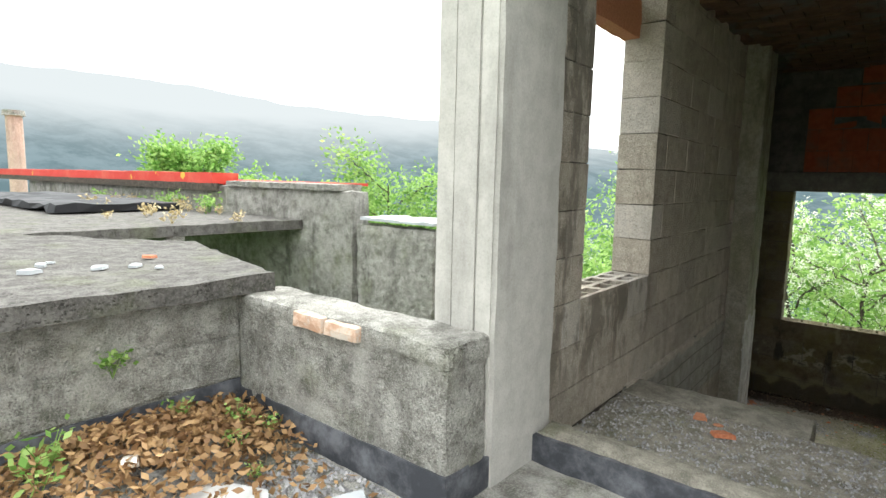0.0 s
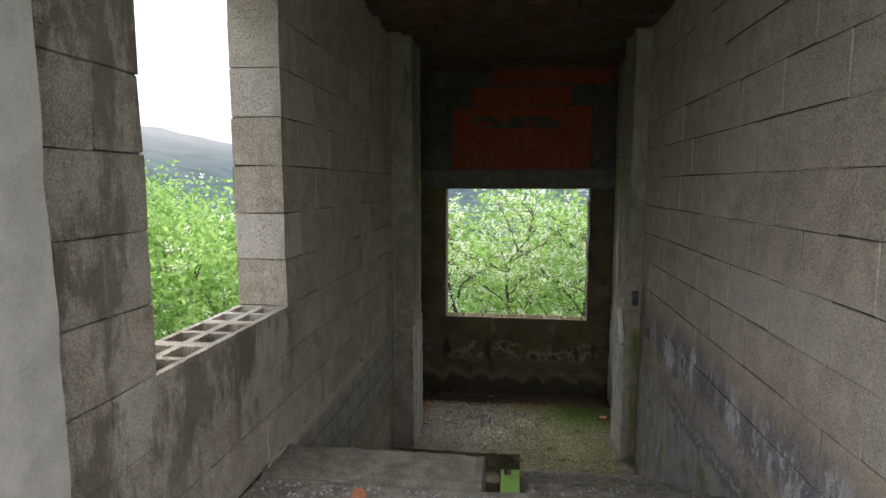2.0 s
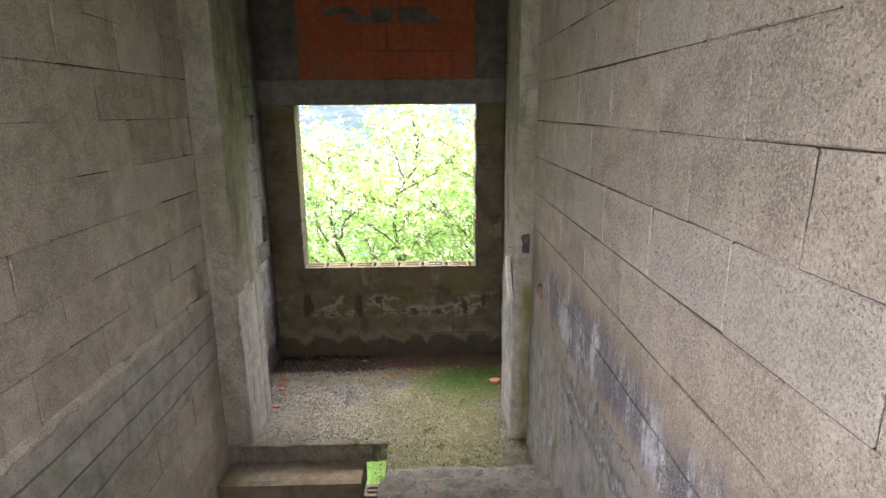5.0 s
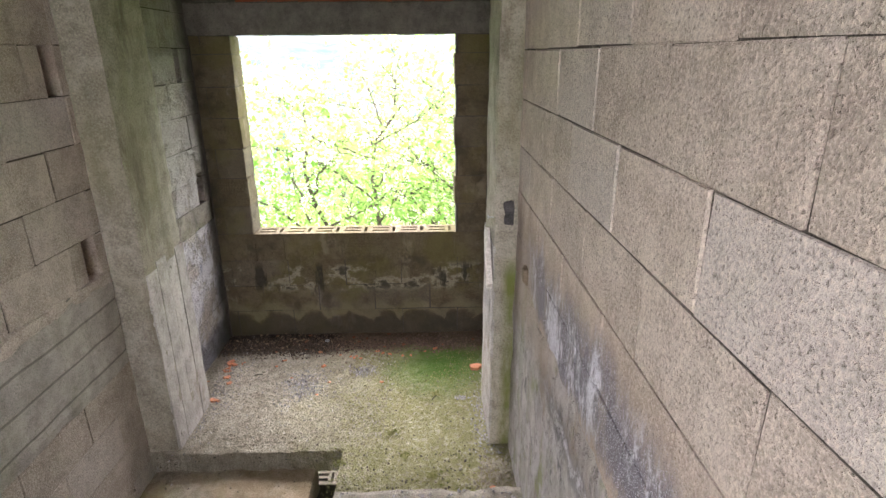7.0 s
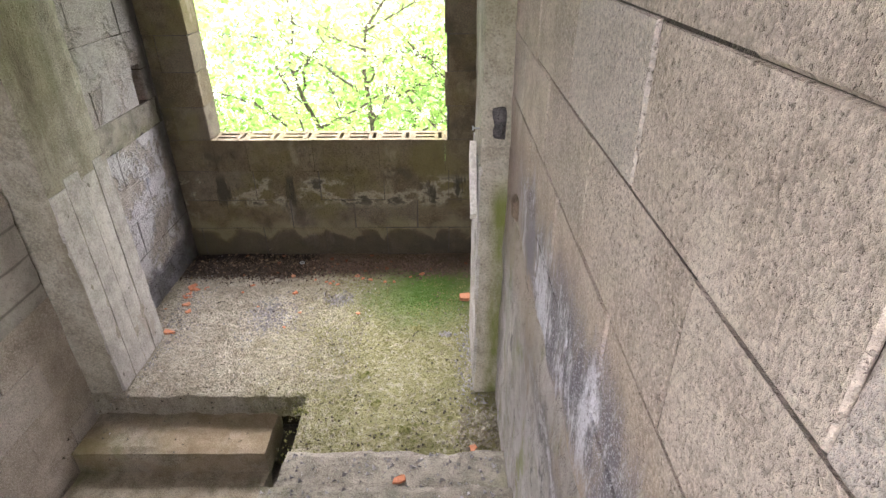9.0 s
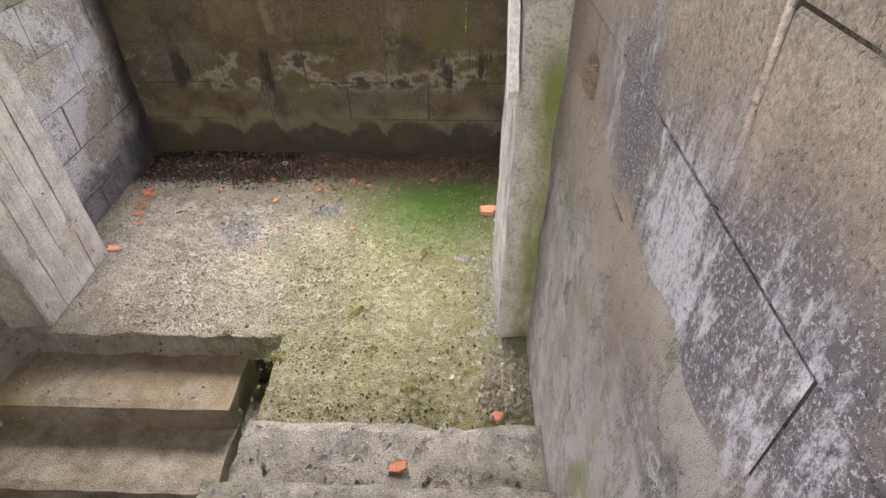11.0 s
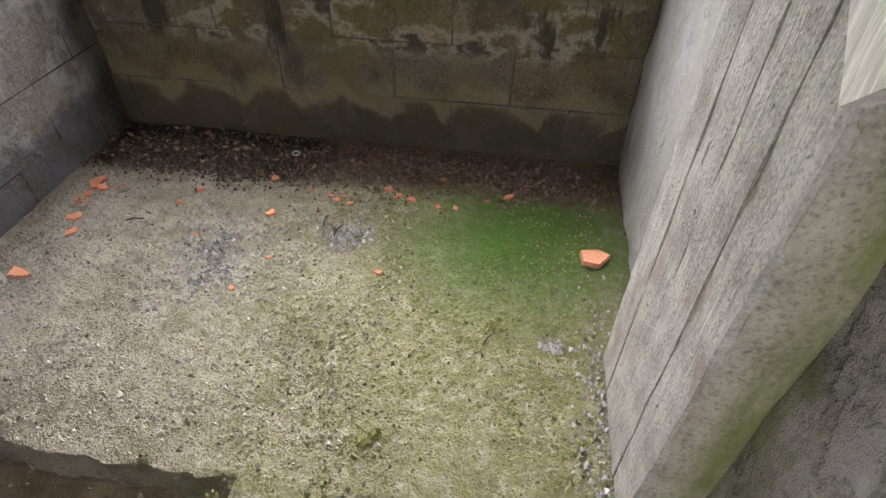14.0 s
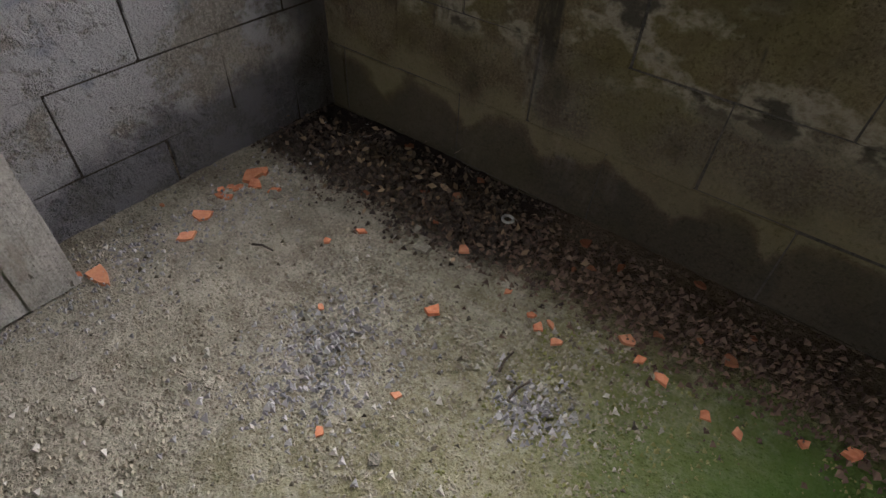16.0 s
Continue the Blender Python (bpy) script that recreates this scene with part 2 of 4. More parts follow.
# plaster skin under that line: pale grey, damp and green by the column
m, c, h = concrete("damp_plaster", (0.42, 0.40, 0.37), (0.61, 0.59, 0.565), grain=200, stain=0.3, pit=0.15)
green = m.math("MULTIPLY", m.step(m.axis(1), 6.0, 6.9), m.step(m.noise(2.6, 5, 0.6, (1, 1.6, 0.5)), 0.42, 0.62))
c = m.mix(m.math("MULTIPLY", green, 0.75), c, (0.17, 0.20, 0.05))
c = m.mix(m.math("MULTIPLY", m.step(m.noise(3, 6, 0.7, (1, 1, 0.6), 2.0), 0.52, 0.66), 0.85), c, (0.40, 0.33, 0.265))
c = m.mix(m.math("MULTIPLY", m.step(m.noise(4, 6, 0.75, (1, 1, 0.6), 7.0), 0.58, 0.66), 0.8), c, (0.13, 0.13, 0.135))
c = m.mix(m.math("MULTIPLY", m.step(m.noise(5, 6, 0.75, (1, 1, 0.4), 12.0), 0.58, 0.68), 0.8), c, (0.62, 0.62, 0.62))
peel = m.step(m.noise(4.5, 6, 0.7, (1, 1, 0.7), 21.0), 0.50, 0.53)
rim = m.math("MULTIPLY", m.step(m.noise(4.5, 6, 0.7, (1, 1, 0.7), 21.0), 0.475, 0.50), m.step(m.noise(4.5, 6, 0.7, (1, 1, 0.7), 21.0), 0.52, 0.505))
c = m.mix(m.math("MULTIPLY", rim, 0.3), c, (0.20, 0.185, 0.17))
c = m.mix(m.math("MULTIPLY", peel, 0.35), c, (0.60, 0.585, 0.60))
c = m.mix(m.math("MULTIPLY", m.step(m.noise(3.2, 5, 0.65, (1, 1, 0.8), 31.0), 0.55, 0.68), 0.7), c, (0.30, 0.335, 0.13))
line = m.math("ADD", m.axis(2), m.math("MULTIPLY", m.math("SUBTRACT", m.noise(6, 6, 0.7, (1, 1, 0.5), 8.0), 0.5), 0.35))
c = m.mix(m.math("MULTIPLY", m.math("MULTIPLY", m.step(line, -0.34, -0.26), m.step(line, -0.14, -0.22)), m.step(m.axis(1), 6.3, 5.7, 0.1, 0.8)), c, (0.20, 0.195, 0.205))
c = m.mix(m.math("MULTIPLY", m.math("MULTIPLY", m.step(line, -0.28, -0.25), m.step(line, -0.19, -0.23)), m.math("MULTIPLY", m.step(m.noise(40, 5, 0.8), 0.40, 0.60), m.step(m.axis(1), 6.2, 5.6, 0.05, 1.0))), c, (0.74, 0.74, 0.77))
c = m.mix(m.math("MULTIPLY", m.step(m.noise(9, 7, 0.75, (1, 1, 0.7), 44.0), 0.50, 0.64), 0.6), c, (0.37, 0.345, 0.31))
c = m.mix(m.math("MULTIPLY", m.step(line, -0.38, -0.12), m.step(m.axis(1), 5.6, 6.3, 0.2, 0.75)), c, (0.46, 0.39, 0.31))
c = m.mix(m.math("MULTIPLY", m.step(m.noise(48, 4, 0.6, None, 3.0), 0.36, 0.30), 0.7), c, (0.16, 0.14, 0.12))
c = m.mix(m.step(m.axis(1), 7.5, 7.7, 0.0, 0.55), c, (0.64, 0.63, 0.635))
PLASTER = m.done(c, m.math("ADD", h, m.math("ADD", m.math("MULTIPLY", m.noise(6, 6, 0.7), 2.0), m.math("MULTIPLY", peel, 2.2))), 1.0, 0.022)

# back wall: damp, dark blocks with chalky blooms
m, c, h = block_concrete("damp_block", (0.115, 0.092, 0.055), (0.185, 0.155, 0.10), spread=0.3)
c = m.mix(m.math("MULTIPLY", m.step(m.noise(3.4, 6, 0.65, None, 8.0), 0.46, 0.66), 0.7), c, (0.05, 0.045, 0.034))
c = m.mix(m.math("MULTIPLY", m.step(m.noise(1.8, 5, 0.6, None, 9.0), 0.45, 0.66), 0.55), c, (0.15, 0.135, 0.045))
c = m.mix(m.math("MULTIPLY", m.step(m.noise(2.9, 7, 0.72, (1, 1, 0.6), 61.0), 0.57, 0.66), 0.5), c, (0.30, 0.265, 0.19))
bloom = m.math("MULTIPLY", m.step(m.axis(2), -0.96, -0.88), m.step(m.axis(2), -0.62, -0.70))
blot = m.noise(4.6, 5, 0.6, (1, 1, 1.5), 4.0)
c = m.mix(m.math("MULTIPLY", bloom, m.math("MULTIPLY", m.step(blot, 0.50, 0.58), m.step(m.noise(30, 5, 0.75), 0.3, 0.55, 0.4, 1.0))), c, (0.31, 0.285, 0.215))
c = m.mix(m.math("MULTIPLY", m.math("MULTIPLY", bloom, 0.85), m.step(blot, 0.575, 0.66)), c, (0.035, 0.032, 0.024))
drip = m.math("MULTIPLY", m.step(m.axis(2), -1.05, -0.85), m.step(m.axis(2), -0.6, -0.7))
c = m.mix(m.math("MULTIPLY", drip, m.math("MULTIPLY", m.step(m.noise(6, 5, 0.65, (1, 1, 0.25), 13.0), 0.57, 0.66), 0.9)), c, (0.04, 0.036, 0.027))
lobe = m.math("ABSOLUTE", m.math("SINE", m.math("ADD", m.math("MULTIPLY", m.axis(0), 8.5), m.math("MULTIPLY", m.noise(1.7, 3), 7.0))))
tide = m.math("ADD", m.math("ADD", m.axis(2), m.math("MULTIPLY", lobe, -0.10)), m.math("MULTIPLY", m.math("SUBTRACT", m.noise(5, 5, 0.6), 0.5), 0.16))
c = m.mix(m.math("MULTIPLY", m.math("MULTIPLY", m.step(tide, -1.27, -1.24), m.step(tide, -1.10, -1.2)), 0.5), c, (0.25, 0.22, 0.135))
c = m.mix(m.math("MULTIPLY", m.step(tide, -1.235, -1.30), 0.65), c, (0.055, 0.05, 0.04))
h = m.math("ADD", h, m.math("MULTIPLY", m.noise(5, 6, 0.7), 2.5))
DAMP = m.done(c, h, 1.0, 0.014)

# side wall by the landing: grey mortar dragged over the blocks, tarry at its foot
m, c, h = block_concrete("smeared_block", (0.27, 0.245, 0.205), (0.44, 0.41, 0.36), spread=0.3)
drag = m.step(m.noise(2.7, 7, 0.72, (1, 1, 1.2), 71.0), 0.44, 0.54)
c = m.mix(m.math("MULTIPLY", drag, m.step(m.axis(2), 0.3, -0.3, 0.25, 0.9)), c, (0.47, 0.47, 0.485))
c = m.mix(m.math("MULTIPLY", m.step(m.noise(3.3, 5, 0.6, None, 81.0), 0.55, 0.64), m.step(m.axis(2), 0.0, -0.4, 0.0, 0.7)), c, (0.26, 0.28, 0.33))
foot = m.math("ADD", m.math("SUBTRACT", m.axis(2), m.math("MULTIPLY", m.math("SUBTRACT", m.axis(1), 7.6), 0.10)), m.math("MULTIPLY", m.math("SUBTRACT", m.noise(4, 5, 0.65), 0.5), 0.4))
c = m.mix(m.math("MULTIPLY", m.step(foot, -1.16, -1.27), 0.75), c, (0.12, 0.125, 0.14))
# darkens from about y 8.56 up to the back corner
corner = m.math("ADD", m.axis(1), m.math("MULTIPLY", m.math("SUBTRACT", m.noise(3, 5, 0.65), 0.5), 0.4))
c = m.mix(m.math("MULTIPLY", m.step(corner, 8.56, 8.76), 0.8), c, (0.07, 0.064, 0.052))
SMEARED = m.done(c, m.math("ADD", h, m.math("MULTIPLY", m.math("ADD", drag, m.noise(9, 6, 0.7)), 1.6)), 1.0, 0.014)
m, c, h = concrete("ochre_stained_step", (0.16, 0.138, 0.095), (0.31, 0.28, 0.22), moss=0.5, grain=140, stain=0.4, pit=0.3)
c = m.mix(m.math("MULTIPLY", m.step(m.noise(1.9, 5, 0.6, (1, 1, 2), 4.0), 0.45, 0.62), 0.4), c, (0.21, 0.145, 0.07))
OCHRE = m.done(c, h, 1.0, 0.01)

# near-black block for the upper back wall and that wall's joints
NEAR_BLACK = finish(concrete("near_black_block", (0.055, 0.052, 0.046), (0.11, 0.10, 0.088), grain=120, pit=0.3), 0.9, 0.006)

# landing: gritty screed, moss growing from the far right
m, c, h = concrete("mossy_screed", (0.25, 0.228, 0.175), (0.44, 0.41, 0.335), grain=110, stain=0.15)
near = m.math("ADD", m.axis(0), m.math("MULTIPLY", m.math("SUBTRACT", m.noise(2.4, 6, 0.65), 0.5), 1.3))
thin = m.math("MULTIPLY", m.step(near, -0.95, 0.5), m.step(m.noise(22, 5, 0.7), 0.25, 0.6))
c = m.mix(m.math("MULTIPLY", thin, 0.75), c, (0.18, 0.19, 0.05))
dx = m.math("SUBTRACT", m.axis(0), 0.72)
dy = m.math("MULTIPLY", m.math("SUBTRACT", m.axis(1), 8.2), 1.15)
r = m.math("SQRT", m.math("ADD", m.math("MULTIPLY", dx, dx), m.math("MULTIPLY", dy, dy)))
r = m.math("ADD", r, m.math("MULTIPLY", m.math("SUBTRACT", m.noise(4, 7, 0.75), 0.5), 0.6))
c = m.mix(m.math("MULTIPLY", m.step(r, 0.85, 0.08), 0.95), c, (0.055, 0.125, 0.014))
# dark brown band along the back wall, beyond about y 8.4
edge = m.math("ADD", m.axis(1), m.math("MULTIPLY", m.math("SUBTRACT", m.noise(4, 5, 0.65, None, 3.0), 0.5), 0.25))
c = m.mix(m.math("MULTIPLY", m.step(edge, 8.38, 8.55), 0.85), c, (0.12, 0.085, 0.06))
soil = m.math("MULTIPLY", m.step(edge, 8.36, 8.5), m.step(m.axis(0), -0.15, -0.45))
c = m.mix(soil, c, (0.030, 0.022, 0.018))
SCREED = m.done(c, m.math("ADD", h, m.math("MULTIPLY", m.noise(34, 6, 0.75), 2.6)), 1.0, 0.017)

m = Mat("terracotta", 0.85)
c = m.mix(m.step(m.noise(14, 5), 0.3, 0.7), (0.20, 0.045, 0.018), (0.27, 0.072, 0.033))
c = m.mix(m.math("MULTIPLY", m.rnd, 0.5), c, (0.19, 0.045, 0.02))
c = m.mix(m.math("MULTIPLY", m.step(m.noise(3, 5), 0.5, 0.7), 0.6), c, (0.12, 0.08, 0.06))
TERRA = m.done(c, m.noise(90, 4), 0.5)
m = Mat("brick_shard", 0.85)
c = m.mix(m.step(m.noise(60, 4), 0.3, 0.7), (0.42, 0.13, 0.06), (0.58, 0.24, 0.13))
SHARD = m.done(m.mix(m.math("MULTIPLY", m.rnd, 0.5), c, (0.48, 0.27, 0.17)), m.noise(200, 3), 0.5)
m = Mat("weathered_brick", 0.9)
c = m.mix(m.step(m.noise(18, 5, 0.7), 0.35, 0.65), (0.44, 0.27, 0.18), (0.60, 0.47, 0.37))
PALEBRICK = m.done(m.mix(m.math("MULTIPLY", m.step(m.noise(9, 5, 0.7, None, 5.0), 0.5, 0.62), 0.7), c, (0.50, 0.47, 0.42)), m.noise(60, 4), 0.8)
m = Mat("dusty_shard", 0.95)
DUSTY = m.done(m.mix(m.rnd, (0.20, 0.075, 0.04), (0.30, 0.15, 0.09)), m.noise(150, 3), 0.5)
m = Mat("tar", 0.55)
TAR = m.done(m.mix(m.step(m.noise(5, 6, 0.7), 0.4, 0.7), (0.045, 0.048, 0.056), (0.15, 0.155, 0.17)), m.noise(40, 4), 0.5)
m = Mat("old_wood", 0.8)
c = m.mix(m.step(m.noise(8, 5, 0.6, (9, 9, 0.8)), 0.35, 0.7), (0.55, 0.53, 0.48), (0.82, 0.80, 0.75))
WOOD = m.done(c, m.noise(20, 4, 0.6, (9, 9, 0.8)), 0.4)
m = Mat("red_sheet", 0.5)
c = m.mix(m.step(m.noise(1.2, 5, 0.7), 0.45, 0.75), (0.55, 0.05, 0.035), (0.62, 0.14, 0.09))
RED = m.done(m.mix(m.step(m.noise(3, 4, 0.6, None, 4.0), 0.66, 0.7), c, (0.65, 0.42, 0.06)), m.noise(30, 3), 0.3)
m = Mat("bark", 0.9)
BARK = m.done(m.mix(m.step(m.noise(14, 5), 0.3, 0.7), (0.035, 0.03, 0.024), (0.11, 0.09, 0.07)), m.noise(40, 5), 0.8)


def leafy(name, a, b, glow=0.35):
    m = Mat(name, 0.55)
    isl = m.n.new("ShaderNodeNewGeometry").outputs["Random Per Island"]
    c = m.mix(isl, a, b)
    out = m.done(c)
    tr = m.n.new("ShaderNodeBsdfTranslucent")
    m.l.new(c, tr.inputs[0])
    mx = m.n.new("ShaderNodeMixShader")
    mx.inputs[0].default_value = glow
    m.l.new(m.b.outputs[0], mx.inputs[1])
    m.l.new(tr.outputs[0], mx.inputs[2])
    m.l.new(mx.outputs[0], m.n["Material Output"].inputs[0])
    return out


LEAF = leafy("leaf", (0.12, 0.27, 0.045), (0.44, 0.61, 0.21), 0.55)
BLOSSOM = leafy("blossom", (0.74, 0.74, 0.62), (0.88, 0.88, 0.80), 0.4)
DRY = leafy("dry_leaf", (0.16, 0.085, 0.04), (0.42, 0.27, 0.13), 0.15)
STRAW = leafy("dry_grass", (0.38, 0.30, 0.15), (0.58, 0.48, 0.27), 0.2)
SOIL = leafy("dark_litter", (0.025, 0.018, 0.014), (0.10, 0.075, 0.055), 0.0)
GRIT = leafy("grit", (0.17, 0.17, 0.175), (0.42, 0.41, 0.41), 0.0)
m = Mat("meadow", 0.95)
MEADOW = m.done(m.mix(m.step(m.noise(0.35, 6, 0.7), 0.3, 0.7), (0.05, 0.10, 0.02), (0.13, 0.22, 0.05)), m.noise(5, 5), 1.0, 0.1)
# mist painted into the colour: pales with height, and the hillside emits
m = Mat("painted_mist_hill", 1.0)
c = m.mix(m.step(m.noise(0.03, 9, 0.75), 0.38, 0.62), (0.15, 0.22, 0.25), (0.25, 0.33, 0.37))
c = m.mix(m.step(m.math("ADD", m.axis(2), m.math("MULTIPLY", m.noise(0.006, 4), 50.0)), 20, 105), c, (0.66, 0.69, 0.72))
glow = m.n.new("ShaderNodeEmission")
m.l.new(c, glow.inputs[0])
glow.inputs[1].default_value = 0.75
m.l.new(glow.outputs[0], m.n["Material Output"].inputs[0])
MIST_PAINT = m.m
m = Mat("black_sheet", 0.5)
BLACK = m.done(m.mix(m.noise(6), (0.012, 0.012, 0.014), (0.03, 0.03, 0.033)))
m = Mat("pale_slate", 0.6)
SLATE = m.done(m.mix(m.noise(9), (0.34, 0.36, 0.38), (0.50, 0.52, 0.53)), m.noise(60), 0.3)
m = Mat("cement_film", 0.35)
PUDDLE = m.done(m.mix(m.step(m.noise(5, 5), 0.35, 0.65), (0.36, 0.36, 0.36), (0.52, 0.52, 0.51)), m.noise(30), 0.15)


# ---- mesh tools ----
def mesh_of(bm, name, material, smooth=False):
    me = bpy.data.meshes.new(name)
    bm.to_mesh(me)
    bm.free()
    me.materials.append(material)
    if smooth:
        for p in me.polygons:
            p.use_smooth = True
    return me


def part(name, bm, material, parent=None, label="", smooth=False):
    ob = new(name, mesh_of(bm, name, material, smooth))
    if parent:
        ob.parent = parent
    if label:
        ob["label"] = label
    return ob


def structure(name, bm, material, label, category):
    return tagged(part(name, bm, material), label, category, kind="structure")


def add_box(bm, x0, x1, y0, y1, z0, z1, m=None):
    vs = [bm.verts.new((m @ Vector(p)) if m else p) for p in
          ((x0, y0, z0), (x1, y0, z0), (x1, y1, z0), (x0, y1, z0), (x0, y0, z1), (x1, y0, z1), (x1, y1, z1), (x0, y1, z1))]
    for f in ((0, 3, 2, 1), (4, 5, 6, 7), (0, 1, 5, 4), (1, 2, 6, 5), (2, 3, 7, 6), (3, 0, 4, 7)):
        bm.faces.new([vs[i] for i in f])
    return bm


def box(*a):
    return add_box(bmesh.new(), *a)


def worn_box(x0, x1, y0, y1, z0, z1, cell=0.06, amount=0.008, bevel=0.012, seed=0.0):
    """A box with worn, uneven faces and chipped edges."""
    bm = box(x0, x1, y0, y1, z0, z1)
    for ax, (lo, hi) in enumerate(((x0, x1), (y0, y1), (z0, z1))):
        n = min(90, int((hi - lo) / cell))
        for i in range(1, n):
            co, no = Vector((0, 0, 0)), Vector((0, 0, 0))
            co[ax], no[ax] = lo + (hi - lo) * i / n, 1
            bmesh.ops.bisect_plane(bm, geom=bm.verts[:] + bm.edges[:] + bm.faces[:], plane_co=co, plane_no=no)
    for v in bm.verts:
        ends = sum((abs(v.co[k] - lo) < 1e-4) or (abs(v.co[k] - hi) < 1e-4) for k, (lo, hi) in enumerate(((x0, x1), (y0, y1), (z0, z1))))
        p = v.co + Vector((seed, seed, seed))
        d = Vector((noise.noise(p * 7), noise.noise(p * 7 + Vector((5, 0, 0))), noise.noise(p * 7 + Vector((0, 9, 0))))) * amount
        if ends >= 2:
            mid = Vector(((x0 + x1) / 2, (y0 + y1) / 2, (z0 + z1) / 2))
            for k, (lo, hi) in enumerate(((x0, x1), (y0, y1), (z0, z1))):
                if abs(v.co[k] - lo) < 1e-4 or abs(v.co[k] - hi) < 1e-4:
                    d[k] += bevel * (0.35 + 0.9 * abs(noise.noise(p * 11))) * (1 if v.co[k] < mid[k] else -1)
        v.co += d
    return bm


def cut_list(u0, u1, holes):
    """What is left of u0..u1 outside the holes."""
    out = [(u0, u1)]
    for a, b in holes:
        nxt = []
        for p, q in out:
            if b <= p or a >= q:
                nxt.append((p, q))
            else:
                if a > p:
                    nxt.append((p, a))
                if b < q:
                    nxt.append((b, q))
        out = nxt
    return out


BLOCK_MESHES = {}


def block_mesh(length, depth, height, material, variant):
    key = (round(length, 3), round(depth, 2), round(height, 3), material.name, variant)
    if key not in BLOCK_MESHES:
        bm = box(-length / 2, length / 2, -depth / 2, depth / 2, -height / 2, height / 2)
        bmesh.ops.bevel(bm, geom=bm.edges[:], offset=0.004, segments=1, affect="EDGES")
        r = random.Random(variant * 7 + int(length * 100))
        for v in bm.verts:
            v.co += Vector((r.uniform(-1, 1), r.uniform(-1, 1) * 0.6, r.uniform(-1, 1))) * 0.0045
        BLOCK_MESHES[key] = mesh_of(bm, "block", material)
    return BLOCK_MESHES[key]


def block_wall(parent, along, face, out, u0, u1, z0, z1, holes, material, course=0.27, length=0.55, phase=0.0, zphase=0.0, depth=0.24, name="block", gap=0.005):
    """Blocks in half bond. along: 'x' or 'y'; face: where the inner face lies; out: the sign away from the room."""
    r = random.Random(int(abs(face) * 100) + int(z0 * 10))
    i0 = math.floor((z0 - zphase) / course + 1e-6)
    i = i0
    while zphase + i * course < z1 - 0.02:
        a, b = max(z0, zphase + i * course), min(z1, zphase + (i + 1) * course)
        off = phase + (length / 2 if i % 2 else 0)
        k = math.floor((u0 - off) / length)
        while off + k * length < u1 - 0.02:
            p, q = max(u0, off + k * length), min(u1, off + (k + 1) * length)
            k += 1
            # rows that an opening crosses only in part are cut at its edge
            spans = [(a, b, cut_list(p, q, [(h[0], h[1]) for h in holes if h[2] < b - 0.02 and h[3] > a + 0.02]))]
            for h in holes:
                if h[0] < q and h[1] > p:
                    if a + 0.03 < h[2] < b - 0.02:
                        spans.append((a, h[2], cut_list(max(p, h[0]), min(q, h[1]), [])))
                    if a + 0.02 < h[3] < b - 0.03:
                        spans.append((h[3], b, cut_list(max(p, h[0]), min(q, h[1]), [])))
            for za, zb, pieces in spans:
                for s, e in pieces:
                    if e - s < 0.04 or zb - za < 0.03:
                        continue
                    ob = new(name, block_mesh(e - s - gap, depth, zb - za - gap, material, r.randrange(7)))
                    c, w = (s + e) / 2, face + out * depth / 2 + r.uniform(-0.0015, 0.0015)
                    x, y, rz = (c, w, 0) if along == "x" else (w, c, 90)
                    ob.matrix_basis = pose(x, y, (za + zb) / 2, r.uniform(-0.2, 0.2), r.uniform(-0.3, 0.3), rz + r.uniform(-0.12, 0.12))
                    ob.parent = parent
        i += 1


def wall_core(name, along, face, out, u0, u1, z0, z1, holes, label, depth=0.24, recess=0.0065, material=None):
    bm, rim = bmesh.new(), 0.016
    us = sorted({u0, u1, *[min(max(v, u0), u1) for h in holes for v in (h[0] - rim, h[1] + rim)]})
    zs = sorted({z0, z1, *[min(max(v, z0), z1) for h in holes for v in (h[2] - rim, h[3] + rim)]})
    lo, hi = sorted((face + out * recess, face + out * (depth - recess)))
    for p, q in zip(us, us[1:]):
        for a, b in zip(zs, zs[1:]):
            cu, cz = (p + q) / 2, (a + b) / 2
            if q - p < 1e-4 or b - a < 1e-4 or any(h[0] - rim < cu < h[1] + rim and h[2] - rim < cz < h[3] + rim for h in holes):
                continue
            if along == "x":
                add_box(bm, p, q, lo, hi, a, b)
            else:
                add_box(bm, lo, hi, p, q, a, b)
    bmesh.ops.remove_doubles(bm, verts=bm.verts[:], dist=1e-5)
    bm.verts.index_update()
    seen = {}
    for f in bm.faces[:]:
        seen.setdefault(frozenset(v.index for v in f.verts), []).append(f)
    bmesh.ops.delete(bm, geom=[f for fs in seen.values() if len(fs) > 1 for f in fs], context="FACES")
    return structure(name, bm, material or MORTAR, label, "wall")


# ---- large structure ----
LW, RW, BK = -1.42, 1.17, 8.80
CEIL = 3.0
WIN_L = (3.10, 4.28, 0.80, 3.12)
WIN_B = (-1.06, 0.85, -0.33, 1.44)
WIN_LOW = (-1.06, 0.85, -3.33, -1.78)
HOLE_L, HOLE_B, HOLE_LOW = (3.10, 4.28, 0.53, 3.12), (-1.06, 0.85, -0.60, 1.44), (-1.06, 0.85, -3.60, -1.78)
POCKETS = [(6.86, 6.98, 1.09, 1.36), (6.84, 6.97, 0.01, 0.28), (8.48, 8.58, 1.09, 1.36), (8.56, 8.68, 0.05, 0.30)]

